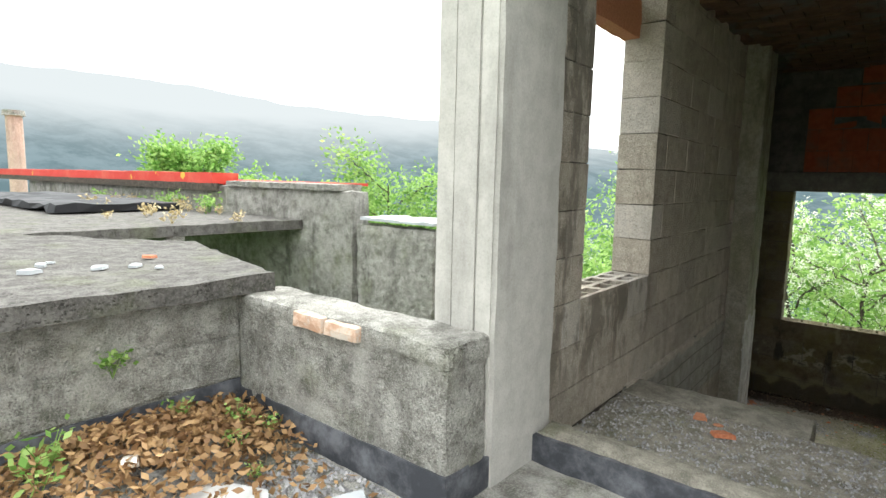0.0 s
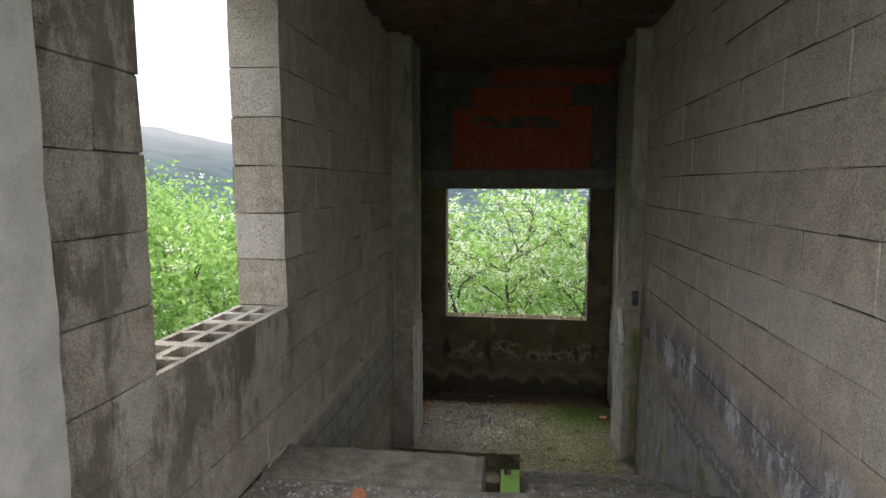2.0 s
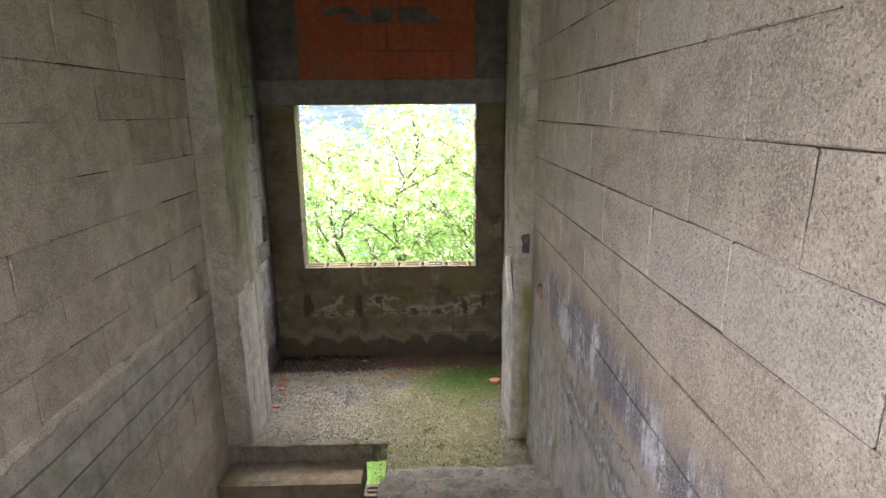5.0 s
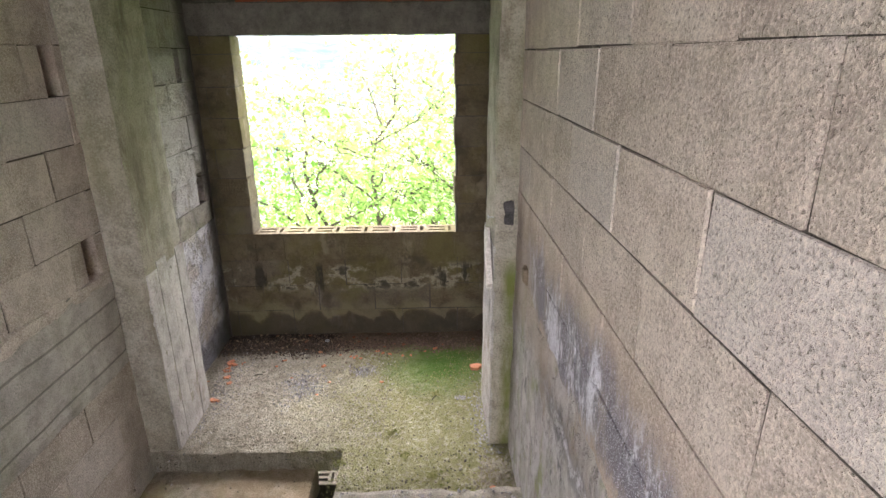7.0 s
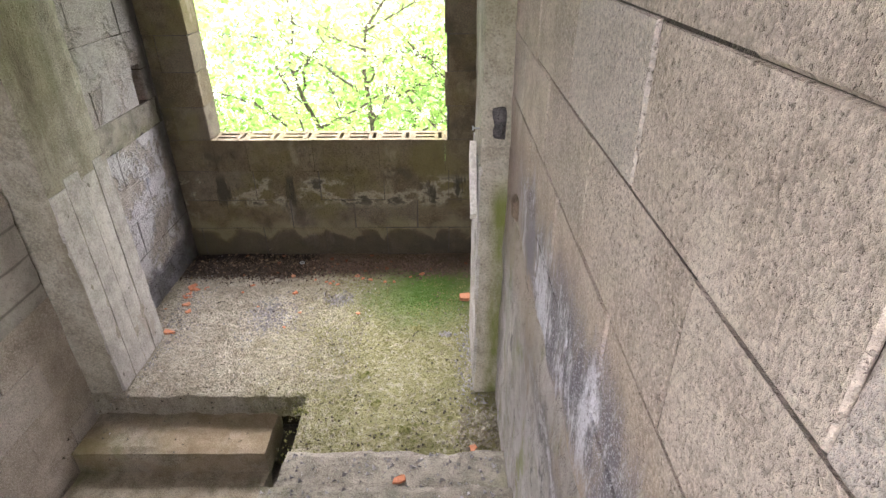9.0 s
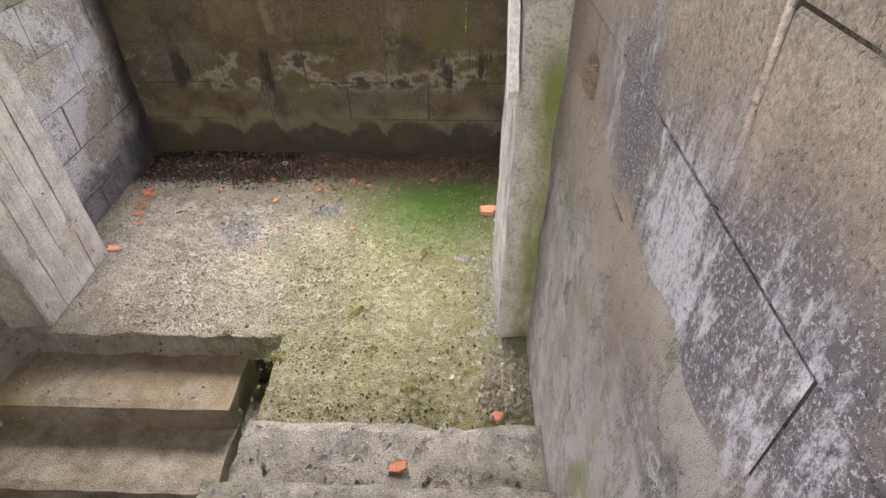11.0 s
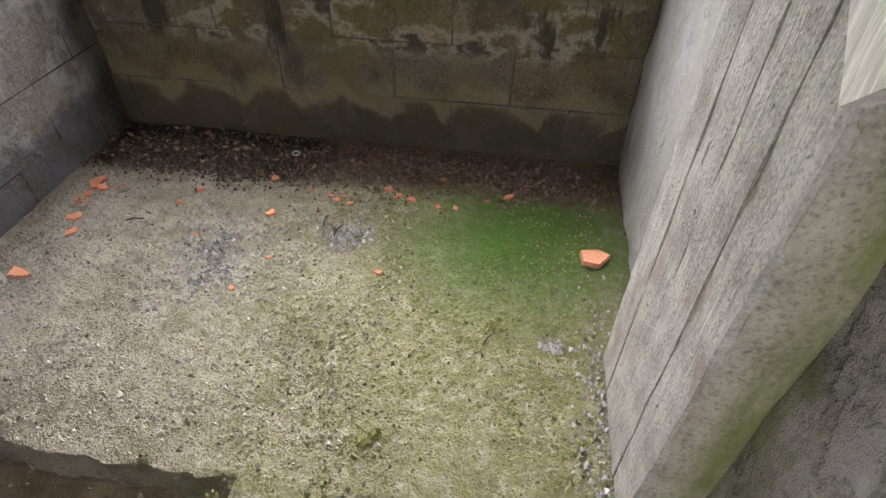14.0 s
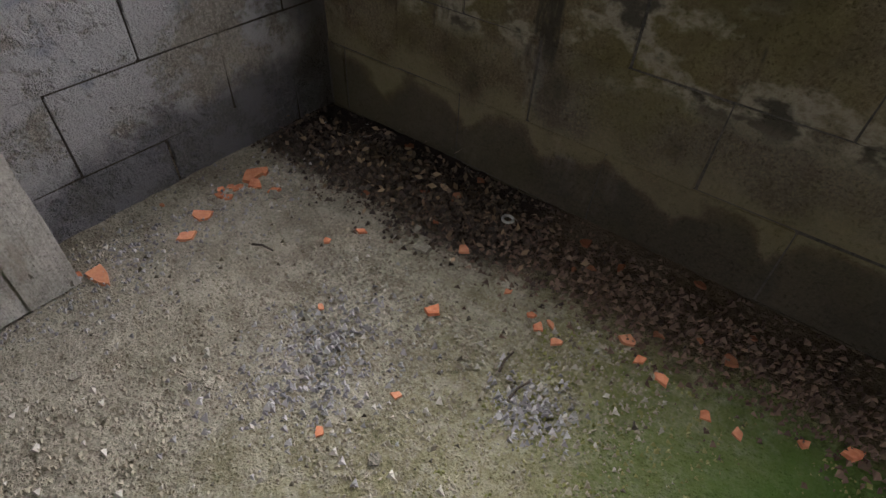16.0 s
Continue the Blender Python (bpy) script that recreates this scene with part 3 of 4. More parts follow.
wall_left = wall_core("wall_left", "y", LW, -1, 2.5, 9.03, -4.4, 3.2, [HOLE_L, *POCKETS], "grey concrete block wall beside the stairs", 0.30)
wall_right = wall_core("wall_right", "y", RW, 1, 1.9, 9.03, -4.4, 3.2, [], "stained concrete block wall beside the stairs")
wall_back = wall_core("wall_back", "x", BK, 1, -1.42, 1.17, -4.4, 3.2, [HOLE_B, HOLE_LOW], "damp dark block wall behind the landing", material=NEAR_BLACK)
for a, b, c0, c1 in POCKETS:
    part("pocket_back", box(LW - 0.13, LW - 0.10, a - 0.03, b + 0.03, c0 - 0.03, c1 + 0.03), SHARD, wall_left)

# ring beam and plaster skin
part("ring_beam", worn_box(LW - 0.2, LW + 0.012, 3.9, 7.04, -0.66, 0.004, 0.06, 0.01, 0.01), BEAM, wall_left, "board-formed concrete ring beam")
part("mortar_ledge", worn_box(LW - 0.1, LW + 0.024, 3.95, 7.04, -0.07, 0.012, 0.03, 0.02, 0.014, 12), BLOCK, wall_left, "crumbling mortar ledge")
part("ring_beam", worn_box(LW - 0.2, LW + 0.010, 7.60, 8.79, -0.18, 0.04, 0.1, 0.012, 0.02, 3), ROUGH, wall_left)
bm = worn_box(RW - 0.008, RW + 0.1, 3.7, 7.08, -2.9, 0.0, 0.05, 0.010, 0.012, 5)
for v in bm.verts:
    if v.co.z > -0.35:
        v.co.z += (v.co.z + 0.35) / 0.35 * (0.05 * noise.noise(Vector((0, v.co.y * 1.7, 2))) + 0.06 * noise.noise(Vector((0, v.co.y * 6, 5))))
        v.co.x += 0.014 * max(0.0, (v.co.z + 0.1) / 0.3)
part("plaster", bm, PLASTER, wall_right, "damp grey plaster skin with green moss")
part("plaster", worn_box(RW - 0.012, RW + 0.1, 7.6, 8.79, -1.5, -0.30, 0.08, 0.012, 0.01, 6), PLASTER, wall_right)

# columns
for name, x0, x1, lab in (("column_left", -1.55, -1.20, "pale board-marked concrete column by the landing"), ("column_right", 1.025, 1.40, "pale concrete column with green moss at its foot")):
    ob = structure(name, worn_box(x0, x1, 7.05, 7.62, -1.42, CEIL + 0.1, 0.06, 0.008, 0.014, x0), COLUMN_IN, lab, "column")
    inner = x1 if x0 < 0 else x0
    s = -1 if x0 < 0 else 1
    for i in range(4):
        y0 = 7.055 + i * 0.1405
        part("board_mark", worn_box(inner - 0.02 if s < 0 else inner - 0.006 - 0.002 * (i % 2), inner + 0.006 + 0.002 * (i % 2) if s < 0 else inner + 0.02, y0, y0 + 0.140, -1.40, (-0.05 + 0.05 * (i % 2)) if s < 0 else 0.12, 0.06, 0.004, 0.006, i), BOARDCAST, ob)
entry = structure("column_entry", worn_box(-1.69, -1.33, 2.03, 2.59, -0.3, 3.2, 0.12, 0.006, 0.012, 2), COLUMN, "tall pale board-marked concrete column at the entrance", "column")
for i, (a, w) in enumerate(((-1.685, 0.10), (-1.58, 0.13), (-1.445, 0.085))):
    part("board_mark", worn_box(a, a + w, 2.03 - 0.006 - 0.007 * (i % 2), 2.06, -0.3, 3.2, 0.2, 0.003, 0.004, i), COLUMN, entry)

# floors
floor_upper = structure("floor_upper", worn_box(-1.42, RW, 2.50, 3.87, -0.2, 0.0, 0.05, 0.012, 0.02), ROUGH, "dusty rough concrete floor at the stair head", "floor")
part("floor_tongue", worn_box(-1.42, -0.25, 3.85, 4.22, -0.2, 0.004, 0.05, 0.008, 0.02, 4), ROUGH, floor_upper, "smoother cement strip at the stair head")
threshold = structure("threshold_kerb", worn_box(-1.34, RW, 2.42, 2.62, -0.2, 0.235, 0.06, 0.008, 0.03, 2), ROUGH, "low concrete kerb across the entrance", "kerb")
part("tar_coat", worn_box(-1.34, RW, 2.40, 2.44, -0.1, 0.215, 0.1, 0.006, 0.008, 1), TAR, threshold, "black tar coat")


def gritty(x0, x1, y0, y1, z0, z1, cell=0.016, amp=0.006, rag=0.02):
    """A slab whose top is a fine, gritty sheet and whose rim is ragged."""
    bm = bmesh.new()
    nx, ny = int((x1 - x0) / cell), int((y1 - y0) / cell)
    top = []
    for j in range(ny + 1):
        row = []
        for i in range(nx + 1):
            x, y = x0 + (x1 - x0) * i / nx, y0 + (y1 - y0) * j / ny
            p = Vector((x, y, z1))
            z = z1 + amp * (noise.noise(p * 38) + 0.8 * noise.noise(p * 14) + 1.6 * noise.noise(p * 3))
            if j == 0:
                y += rag * (noise.noise(p * 9) + 0.6 * noise.noise(p * 30))
                z -= 0.006
            row.append(bm.verts.new((x, y, z)))
        top.append(row)
    for j in range(ny):
        for i in range(nx):
            bm.faces.new((top[j][i], top[j][i + 1], top[j + 1][i + 1], top[j + 1][i]))
    rim = [*top[0], *[r_[-1] for r_ in top[1:]], *reversed(top[-1][:-1]), *[r_[0] for r_ in reversed(top[1:-1])]]
    low = [bm.verts.new((v.co.x, v.co.y + 0.01 * noise.noise(v.co * 6), z0)) for v in rim]
    for i in range(len(rim)):
        k = (i + 1) % len(rim)
        bm.faces.new((rim[i], low[i], low[k], rim[k]))
    return bm


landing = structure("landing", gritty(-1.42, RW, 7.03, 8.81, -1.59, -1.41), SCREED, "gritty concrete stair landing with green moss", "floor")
part("landing_apron", gritty(-0.03, RW, 6.44, 7.045, -1.59, -1.412), SCREED, landing)
stairs = structure("stair_flight_upper", box(0.05, RW, 3.9, 4.0, -0.35, -0.2), ROUGH, "rough unfinished concrete stair flight down to the landing", "stairs")
for i in range(1, 9):
    ya, zt = 6.475 - 0.325 * (i - 1), -1.41 + 0.1567 * i
    part("step", worn_box(-0.03 + 0.02 * (i % 2), RW, ya - 0.36, ya, zt - 0.34, zt, 0.05, 0.012, 0.022, i), ROUGH, stairs)
lower = structure("stair_flight_lower", box(-1.42, -0.3, 4.3, 4.4, -3.1, -2.95), ROUGH, "bare concrete stair flight leading further down", "stairs")
for j in range(1, 9):
    ya, zt = 7.03 - 0.325 * j, -1.41 - 0.1567 * j
    part("step", worn_box(-1.41, -0.23, ya, ya + 0.36, zt - 0.22, zt, 0.05, 0.008, 0.016, j + 20), OCHRE, lower)
structure("floor_lower", box(-1.42, RW, 1.9, 4.44, -3.0, -2.82), ROUGH, "plain concrete floor of the storey below", "floor")
structure("landing_lower", box(-1.42, RW, 4.44, 8.8, -4.4, -4.23), ROUGH, "plain concrete landing further down", "floor")
structure("wall_under", box(-1.42, RW, 1.9, 2.1, -4.4, -0.2), ROUGH, "plain concrete wall under the entrance", "wall")

# lintels
structure("lintel_back", worn_box(-1.42, RW, BK - 0.012, BK + 0.2, 1.44, 1.70, 0.1, 0.008, 0.01), finish(concrete("dark_lintel", (0.09, 0.085, 0.075), (0.16, 0.15, 0.13)), 0.5), "dark concrete lintel beam over the window", "lintel")
structure("lintel_left", worn_box(-1.735, -1.60, 2.6, 4.6, 2.58, 2.86, 0.1, 0.006, 0.01), SHARD, "terracotta lintel over the side window", "lintel")

# ceiling: rows of hollow clay infill between thin joists
bm = box(-1.66, 1.41, 1.9, 9.04, CEIL + 0.06, CEIL + 0.3)
r = random.Random(4)
for j in range(27):
    y0 = 1.94 + j * 0.26
    for i in range(10):
        x0 = -1.42 + i * 0.259 + (0.13 if j % 2 else 0)
        dz = r.uniform(-0.012, 0.012)
        add_box(bm, x0 + 0.004, min(RW, x0 + 0.254), y0 + 0.012, y0 + 0.245, CEIL + dz + 0.01 * (j % 2), CEIL + 0.1)
m = Mat("dirty_clay", 0.9)
c = m.mix(m.step(m.noise(6, 5), 0.3, 0.7), (0.07, 0.042, 0.028), (0.14, 0.082, 0.052))
structure("ceiling", bm, m.done(m.mix(m.step(m.noise(2, 5), 0.5, 0.65), c, (0.10, 0.095, 0.085)), m.noise(60, 4), 0.7), "ceiling of rows of hollow clay blocks", "ceiling")
structure("wall_entry", box(RW + 0.24, 4.5, 1.9, 2.14, -0.4, 3.2), OUTER, "plain outer wall beside the entrance", "wall")

# ---- terrace ----
TZ = 0.07
structure("terrace_floor", worn_box(-2.95, 4.5, -5.0, 2.42, TZ - 0.3, TZ, 0.15, 0.012, 0.01), OUTER, "weathered concrete terrace floor", "floor")
parapet = structure("parapet", worn_box(-2.96, -1.36, 1.73, 2.03, -0.3, 0.80, 0.035, 0.008, 0.012, 1), OUTER, "low weathered concrete parapet", "parapet")
part("tar_coat", worn_box(-2.96, -1.35, 1.715, 1.9, TZ - 0.05, 0.25, 0.06, 0.01, 0.01, 2), TAR, parapet, "black tar skirting")
part("tar_coat", worn_box(-1.40, -1.345, 1.72, 2.42, TZ - 0.05, 0.23, 0.06, 0.008, 0.01, 3), TAR, parapet)
part("cope", worn_box(-2.97, -1.355, 1.72, 2.04, 0.70, 0.815, 0.03, 0.009, 0.016, 8), OUTER, parapet)
wall_west = structure("wall_west", worn_box(-3.25, -2.95, -5.0, 1.95, -3.0, 0.82, 0.12, 0.015, 0.01, 3), OUTER, "mossy weathered concrete retaining wall", "wall")
part("tar_coat", worn_box(-2.97, -2.935, -5.0, 1.73, TZ - 0.05, 0.30, 0.1, 0.01, 0.01, 4), TAR, wall_west)
for k, z0 in enumerate((0.3, 0.56)):
    part("board_course", worn_box(-2.97, -2.938 - 0.006 * k, -5.0, 1.73, z0 + 0.006, z0 + 0.25, 0.12, 0.008, 0.008, 7 + k), OUTER, wall_west)


def slab(name, pts, z0, z1, material, label, cat="roof", seed=0):
    bm = bmesh.new()
    r = random.Random(seed)
    ring = []
    for (ax, ay), (bx, by) in zip(pts, pts[1:] + pts[:1]):
        n = max(2, min(40, int(math.hypot(bx - ax, by - ay) / 0.12)))
        ring += [(ax + (bx - ax) * i / n + r.uniform(-0.02, 0.02), ay + (by - ay) * i / n + r.uniform(-0.02, 0.02)) for i in range(n)]
    top = [bm.verts.new((x, y, z1 + r.uniform(-0.012, 0.006))) for x, y in ring]
    low = [bm.verts.new((x, y, z0)) for x, y in ring]
    bmesh.ops.triangulate(bm, faces=[bm.faces.new(top), bm.faces.new(low[::-1])])
    for i in range(len(top)):
        k = (i + 1) % len(top)
        bm.faces.new((top[k], top[i], low[i], low[k]))
    return structure(name, bm, material, label, cat)


slab("roof_slab_near", [(-2.90, -5.0), (-2.84, 1.90), (-4.6, 2.32), (-6.2, 1.4), (-6.2, -5.0)], 0.82, 0.925, SLABTOP, "old cracked flat concrete roof slab", seed=1)
slab("roof_slab_far", [(-6.9, 3.1), (-6.8, 5.06), (-20, 5.06), (-20, -5), (-6.5, -5)], 0.72, 0.86, SLABTOP, "weathered concrete roof slab with dry weeds", seed=2)
structure("roof_beam", worn_box(-20, -6.9, 3.1, 3.35, 0.35, 0.74, 0.2, 0.01, 0.02), OUTER, "bare concrete edge beam of the far roof", "beam")
far_wall = structure("wall_far", worn_box(-20, -5.71, 5.06, 5.4, -3, 1.32, 0.15, 0.02, 0.03, 9), OUTER, "weathered concrete upstand wall behind the roof", "wall")
for i in range(3):
    part("coping_stone", worn_box(-5.9 - 0.98 * (i + 1), -5.92 - 0.98 * i, 5.0, 5.45, 1.30, 1.40, 0.1, 0.01, 0.015, i), OUTER, far_wall)
structure("wall_court", worn_box(-5.70, -4.3, 5.12, 5.4, -3, 0.88, 0.12, 0.02, 0.03, 11), OUTER, "stained concrete wall of the small court", "wall")
slab("roof_sheet", [(-5.6, 5.1), (-4.3, 5.1), (-4.3, 5.8), (-5.6, 5.8)], 0.93, 0.97, SLATE, "pale grey sheet roof over the court", seed=5)
structure("court_floor", box(-20, -1.6, 1.9, 5.2, -3.2, -3.0), OUTER, "concrete floor of the small court", "floor")


# ---- ground and hills ----
def ground_height(x, y):
    d = math.hypot(x, y - 4)
    s = min(1, max(0, (d - 9) / 140))
    return -4.45 - 62 * s * s * (3 - 2 * s) + (0.5 * noise.noise(Vector((x * 0.05, y * 0.05, 0))) if d > 9 else 0)


bm = bmesh.new()
rings = [0.0, 5, 9, 12, 16, 22, 30, 42, 60, 85, 120, 170, 260, 420, 700, 1200, 2500]
prev = None
for d in rings:
    row = [bm.verts.new((d * math.cos(a), 4 + d * math.sin(a), ground_height(d * math.cos(a), 4 + d * math.sin(a)))) for a in [2 * math.pi * k / 72 for k in range(72)]] if d else None
    if prev:
        for k in range(72):
            bm.faces.new((prev[k], row[k], row[(k + 1) % 72], prev[(k + 1) % 72]))
    elif row:
        bm.faces.new(row)
    prev = row
structure("ground", bm, MEADOW, "green overgrown slope falling into a valley", "ground")
bm = bmesh.new()
cols, rows_ = 160, 26
grid = []
for j in range(rows_):
    row = []
    for i in range(cols + 1):
        a = radians(-40 + 260 * i / cols)
        s = j / (rows_ - 1)
        d = 260 + 640 * s
        hi = 34 + 120 * max(0.0, math.sin((a - radians(100)) * 0.9)) if a > radians(100) else 34
        z = -68 + (hi + 68) * s ** 0.8 + 26 * s * noise.noise(Vector((math.cos(a) * 3, math.sin(a) * 3, s * 2))) + 5 * noise.noise(Vector((math.cos(a) * 40, math.sin(a) * 40, s * 20)))
        row.append(bm.verts.new((d * math.cos(a), d * math.sin(a), z)))
    grid.append(row)
for j in range(rows_ - 1):
    for i in range(cols):
        bm.faces.new((grid[j][i], grid[j][i + 1], grid[j + 1][i + 1], grid[j + 1][i]))
tagged(part("backdrop_hills", bm, MIST_PAINT, smooth=True), "far wooded hillside, self-lit, with blue mist painted in", "hill", kind="structure")


# ---- trees ----
def tube(bm, pts, r0, r1, sides=6):
    prev = None
    for k, p in enumerate(pts):
        d = (pts[min(k + 1, len(pts) - 1)] - pts[max(k - 1, 0)]).normalized()
        u = d.orthogonal().normalized()
        w = d.cross(u)
        rad = r0 + (r1 - r0) * k / (len(pts) - 1)
        ring = [bm.verts.new(p + (u * math.cos(2 * math.pi * s / sides) + w * math.sin(2 * math.pi * s / sides)) * rad) for s in range(sides)]
        if prev:
            for s in range(sides):
                bm.faces.new((prev[s], prev[(s + 1) % sides], ring[(s + 1) % sides], ring[s]))
        prev = ring


def leaf_sheet(points, size, r, per=1, loose=1.0):
    """Many small folded leaves as one mesh: (place, direction) pairs."""
    vs, fs = [], []
    for p, d in points:
        for _ in range(per):
            d2 = (d + Vector((r.uniform(-1, 1), r.uniform(-1, 1), r.uniform(-0.9, 0.5)))).normalized()
            u = d2.cross(Vector((r.uniform(-1, 1), r.uniform(-1, 1), r.uniform(0.2, 1)))).normalized()
            s = size * r.uniform(0.6, 1.3)
            q = p + Vector((r.uniform(-1, 1), r.uniform(-1, 1), r.uniform(-1, 1))) * size * loose
            k = len(vs)
            vs += [q, q + d2 * s * 0.5 + u * s * 0.26, q + d2 * s, q + d2 * s * 0.5 - u * s * 0.26]
            fs.append((k, k + 1, k + 2, k + 3))
    return vs, fs


def raw(name, vs, fs, material, parent=None):
    me = bpy.data.meshes.new(name)
    me.from_pydata([tuple(v) for v in vs], [], fs)
    me.materials.append(material)
    ob = new(name, me)
    if parent:
        ob.parent = parent
    return ob


def tree(x, y, height, spread, seed, leaves=5000, leaf=0.09, blossom=0.0, base=None, label="leafy green broad-leaved tree", start=0.25, weep=0.0):
    r = random.Random(seed)
    z0 = ground_height(x, y) - 0.2 if base is None else base
    root = new("tree")
    root.location = (x, y, z0)
    bm = bmesh.new()
    trunk = [Vector((0.25 * noise.noise(Vector((seed, k * 0.5, 0))) * k * 0.3, 0.25 * noise.noise(Vector((k * 0.5, seed, 3))) * k * 0.3, height * 0.85 * k / 9)) for k in range(10)]
    tube(bm, trunk, height * 0.009 + 0.025, 0.015, 8)
    twigs = []
    n = 16
    for i in range(n):
        f = start + (0.97 - start) * i / (n - 1)
        p = trunk[int(f * 9)].lerp(trunk[min(9, int(f * 9) + 1)], f * 9 - int(f * 9))
        a = i * 2.4 + r.uniform(-0.5, 0.5)
        ln = spread * (1.05 - 0.6 * f) * r.uniform(0.7, 1.15)
        d = Vector((math.cos(a), math.sin(a), r.uniform(0.35, 0.9)))
        pts = [p]
        for k in range(1, 7):
            d = (d + Vector((r.uniform(-0.3, 0.3), r.uniform(-0.3, 0.3), r.uniform(-0.2, 0.15) - weep))).normalized()
            pts.append(pts[-1] + d * ln / 6)
        tube(bm, pts, 0.008 + 0.008 * ln, 0.005, 5)
        for k in range(2, 7):
            for _ in range(3):
                e = (d + Vector((r.uniform(-1, 1), r.uniform(-1, 1), r.uniform(-0.6, 0.8)))).normalized() * ln * r.uniform(0.12, 0.32)
                tw = [pts[k], pts[k] + e * 0.5 + Vector((0, 0, 0.03)), pts[k] + e]
                tube(bm, tw, 0.009, 0.003, 4)
                twigs.append((pts[k], e))
    part("trunk", bm, BARK, root)
    lp, bp = [], []
    for i in range(leaves // 5):
        p, e = twigs[r.randrange(len(twigs))]
        q = p + e * r.uniform(0.15, 1.25) + Vector((r.gauss(0, 1), r.gauss(0, 1), r.gauss(0, 1))) * spread * 0.09
        (bp if r.random() < blossom else lp).append((q, e.normalized()))
    raw("crown", *leaf_sheet(lp, leaf, r, 5, 2.0), LEAF, root)
    if bp:
        raw("blossom", *leaf_sheet(bp, leaf * 0.42, r, 14, 1.3), BLOSSOM, root)
    return tagged(root, label, "tree")


ACACIA = "green tree in white blossom outside the window"
tree(-0.2, 12.2, 6.2, 2.4, 41, 3600, 0.10, 0.3, label=ACACIA, start=0.3)
tree(1.3, 12.6, 6.6, 2.4, 47, 3600, 0.10, 0.3, label=ACACIA, start=0.3)
tree(-1.5, 13.6, 6.2, 3.2, 11, 10000, 0.125, 0.42, label=ACACIA, start=0.12)
tree(1.7, 13.4, 5.9, 3.0, 12, 10000, 0.125, 0.42, label=ACACIA, start=0.12)
tree(0.2, 15.4, 6.6, 3.6, 13, 10000, 0.14, 0.42, label=ACACIA, start=0.12)
tree(-0.4, 20.0, 5.5, 4.6, 31, 20000, 0.15, 0.15, label=ACACIA, start=0.1, base=-6.5)
tree(-7.5, 19.0, 6.5, 5.0, 32, 18000, 0.15, 0.1, start=0.1, base=-7.5)
tree(4.6, 15.5, 7.4, 3.6, 14, 14000, 0.13, 0.15, label=ACACIA)
tree(-4.4, 14.8, 6.8, 3.6, 15, 18000, 0.11, 0.15, label=ACACIA, start=0.12)
tree(-6.6, 10.8, 6.3, 3.0, 16, 15000, 0.13, 0.08, start=0.12)
tree(-9.0, 13.2, 7.0, 3.2, 17, 18000, 0.12, 0.08, start=0.12)
tree(-4.6, 9.2, 5.2, 2.6, 18, 14000, 0.12, 0.12, start=0.12)
tree(-10.5, 10.6, 7.2, 2.6, 19, 16000, 0.12)
tree(-21, 14.5, 7.6, 3.4, 20, 18000, 0.22)
tree(-25, 12.5, 11.0, 3.0, 21, 20000, 0.22)
tree(-29, 13.5, 9.0, 3.6, 33, 18000, 0.24)
tree(-17.5, 15, 6.4, 3.2, 22, 16000, 0.20)
tree(-37, 16, 10, 5.5, 23, 18000, 0.32)
tree(-45, 19, 11.5, 6.0, 24, 18000, 0.34)

# ---- things on the terrace ----
chimney = new("chimney_pipe")
chimney.location = (-27, 6.5, 0.4)
bm = bmesh.new()
tube(bm, [Vector((0, 0, -5)), Vector((0, 0, 3.2))], 0.30, 0.28, 14)
part("pipe", bm, finish(concrete("clay_pipe", (0.40, 0.28, 0.23), (0.52, 0.38, 0.32)), 0.4), chimney)
bm = bmesh.new()
tube(bm, [Vector((0, 0, 3.2)), Vector((0, 0, 3.24)), Vector((0, 0, 3.4))], 0.40, 0.36, 14)
part("cap", bm, OUTER, chimney)
tagged(chimney, "pinkish clay chimney pipe with a grey cap", "chimney")
red = new("red_roof")
bm = bmesh.new()
for k in range(30):
    add_box(bm, -24 + k * 0.5, -23.55 + k * 0.5, 5.5, 8.5, 1.30 + 0.01 * (k % 2), 1.36 + 0.01 * (k % 2))
part("sheet", bm, RED, red)
part("fascia", worn_box(-24, -9.2, 4.96, 5.48, 1.325, 1.54, 0.3, 0.01, 0.02), RED, red)
part("fascia_board", worn_box(-24, -9.0, 4.93, 4.99, 1.21, 1.35, 0.3, 0.008, 0.008, 3), BARK, red, "dark weathered fascia board")
tagged(red, "red sheet-metal roof edge with yellow lichen", "roof")
tarp = part("black_tarp", worn_box(-14.5, -9.6, 2.7, 4.6, 0.86, 1.02, 0.3, 0.09, 0.04), BLACK)
tagged(tarp, "crumpled black plastic sheet lying on the roof", "tarpaulin")
for i, (a, b) in enumerate(((-2.36, -2.125), (-2.115, -1.875))):
    o = part("hollow_brick", worn_box(a, b, 1.685, 1.78, 0.728, 0.812 - 0.01 * i, 0.03, 0.006, 0.008, i), PALEBRICK)
    tagged(o, "broken pale orange clay brick set in the parapet edge", "brick", "bricks on the parapet")

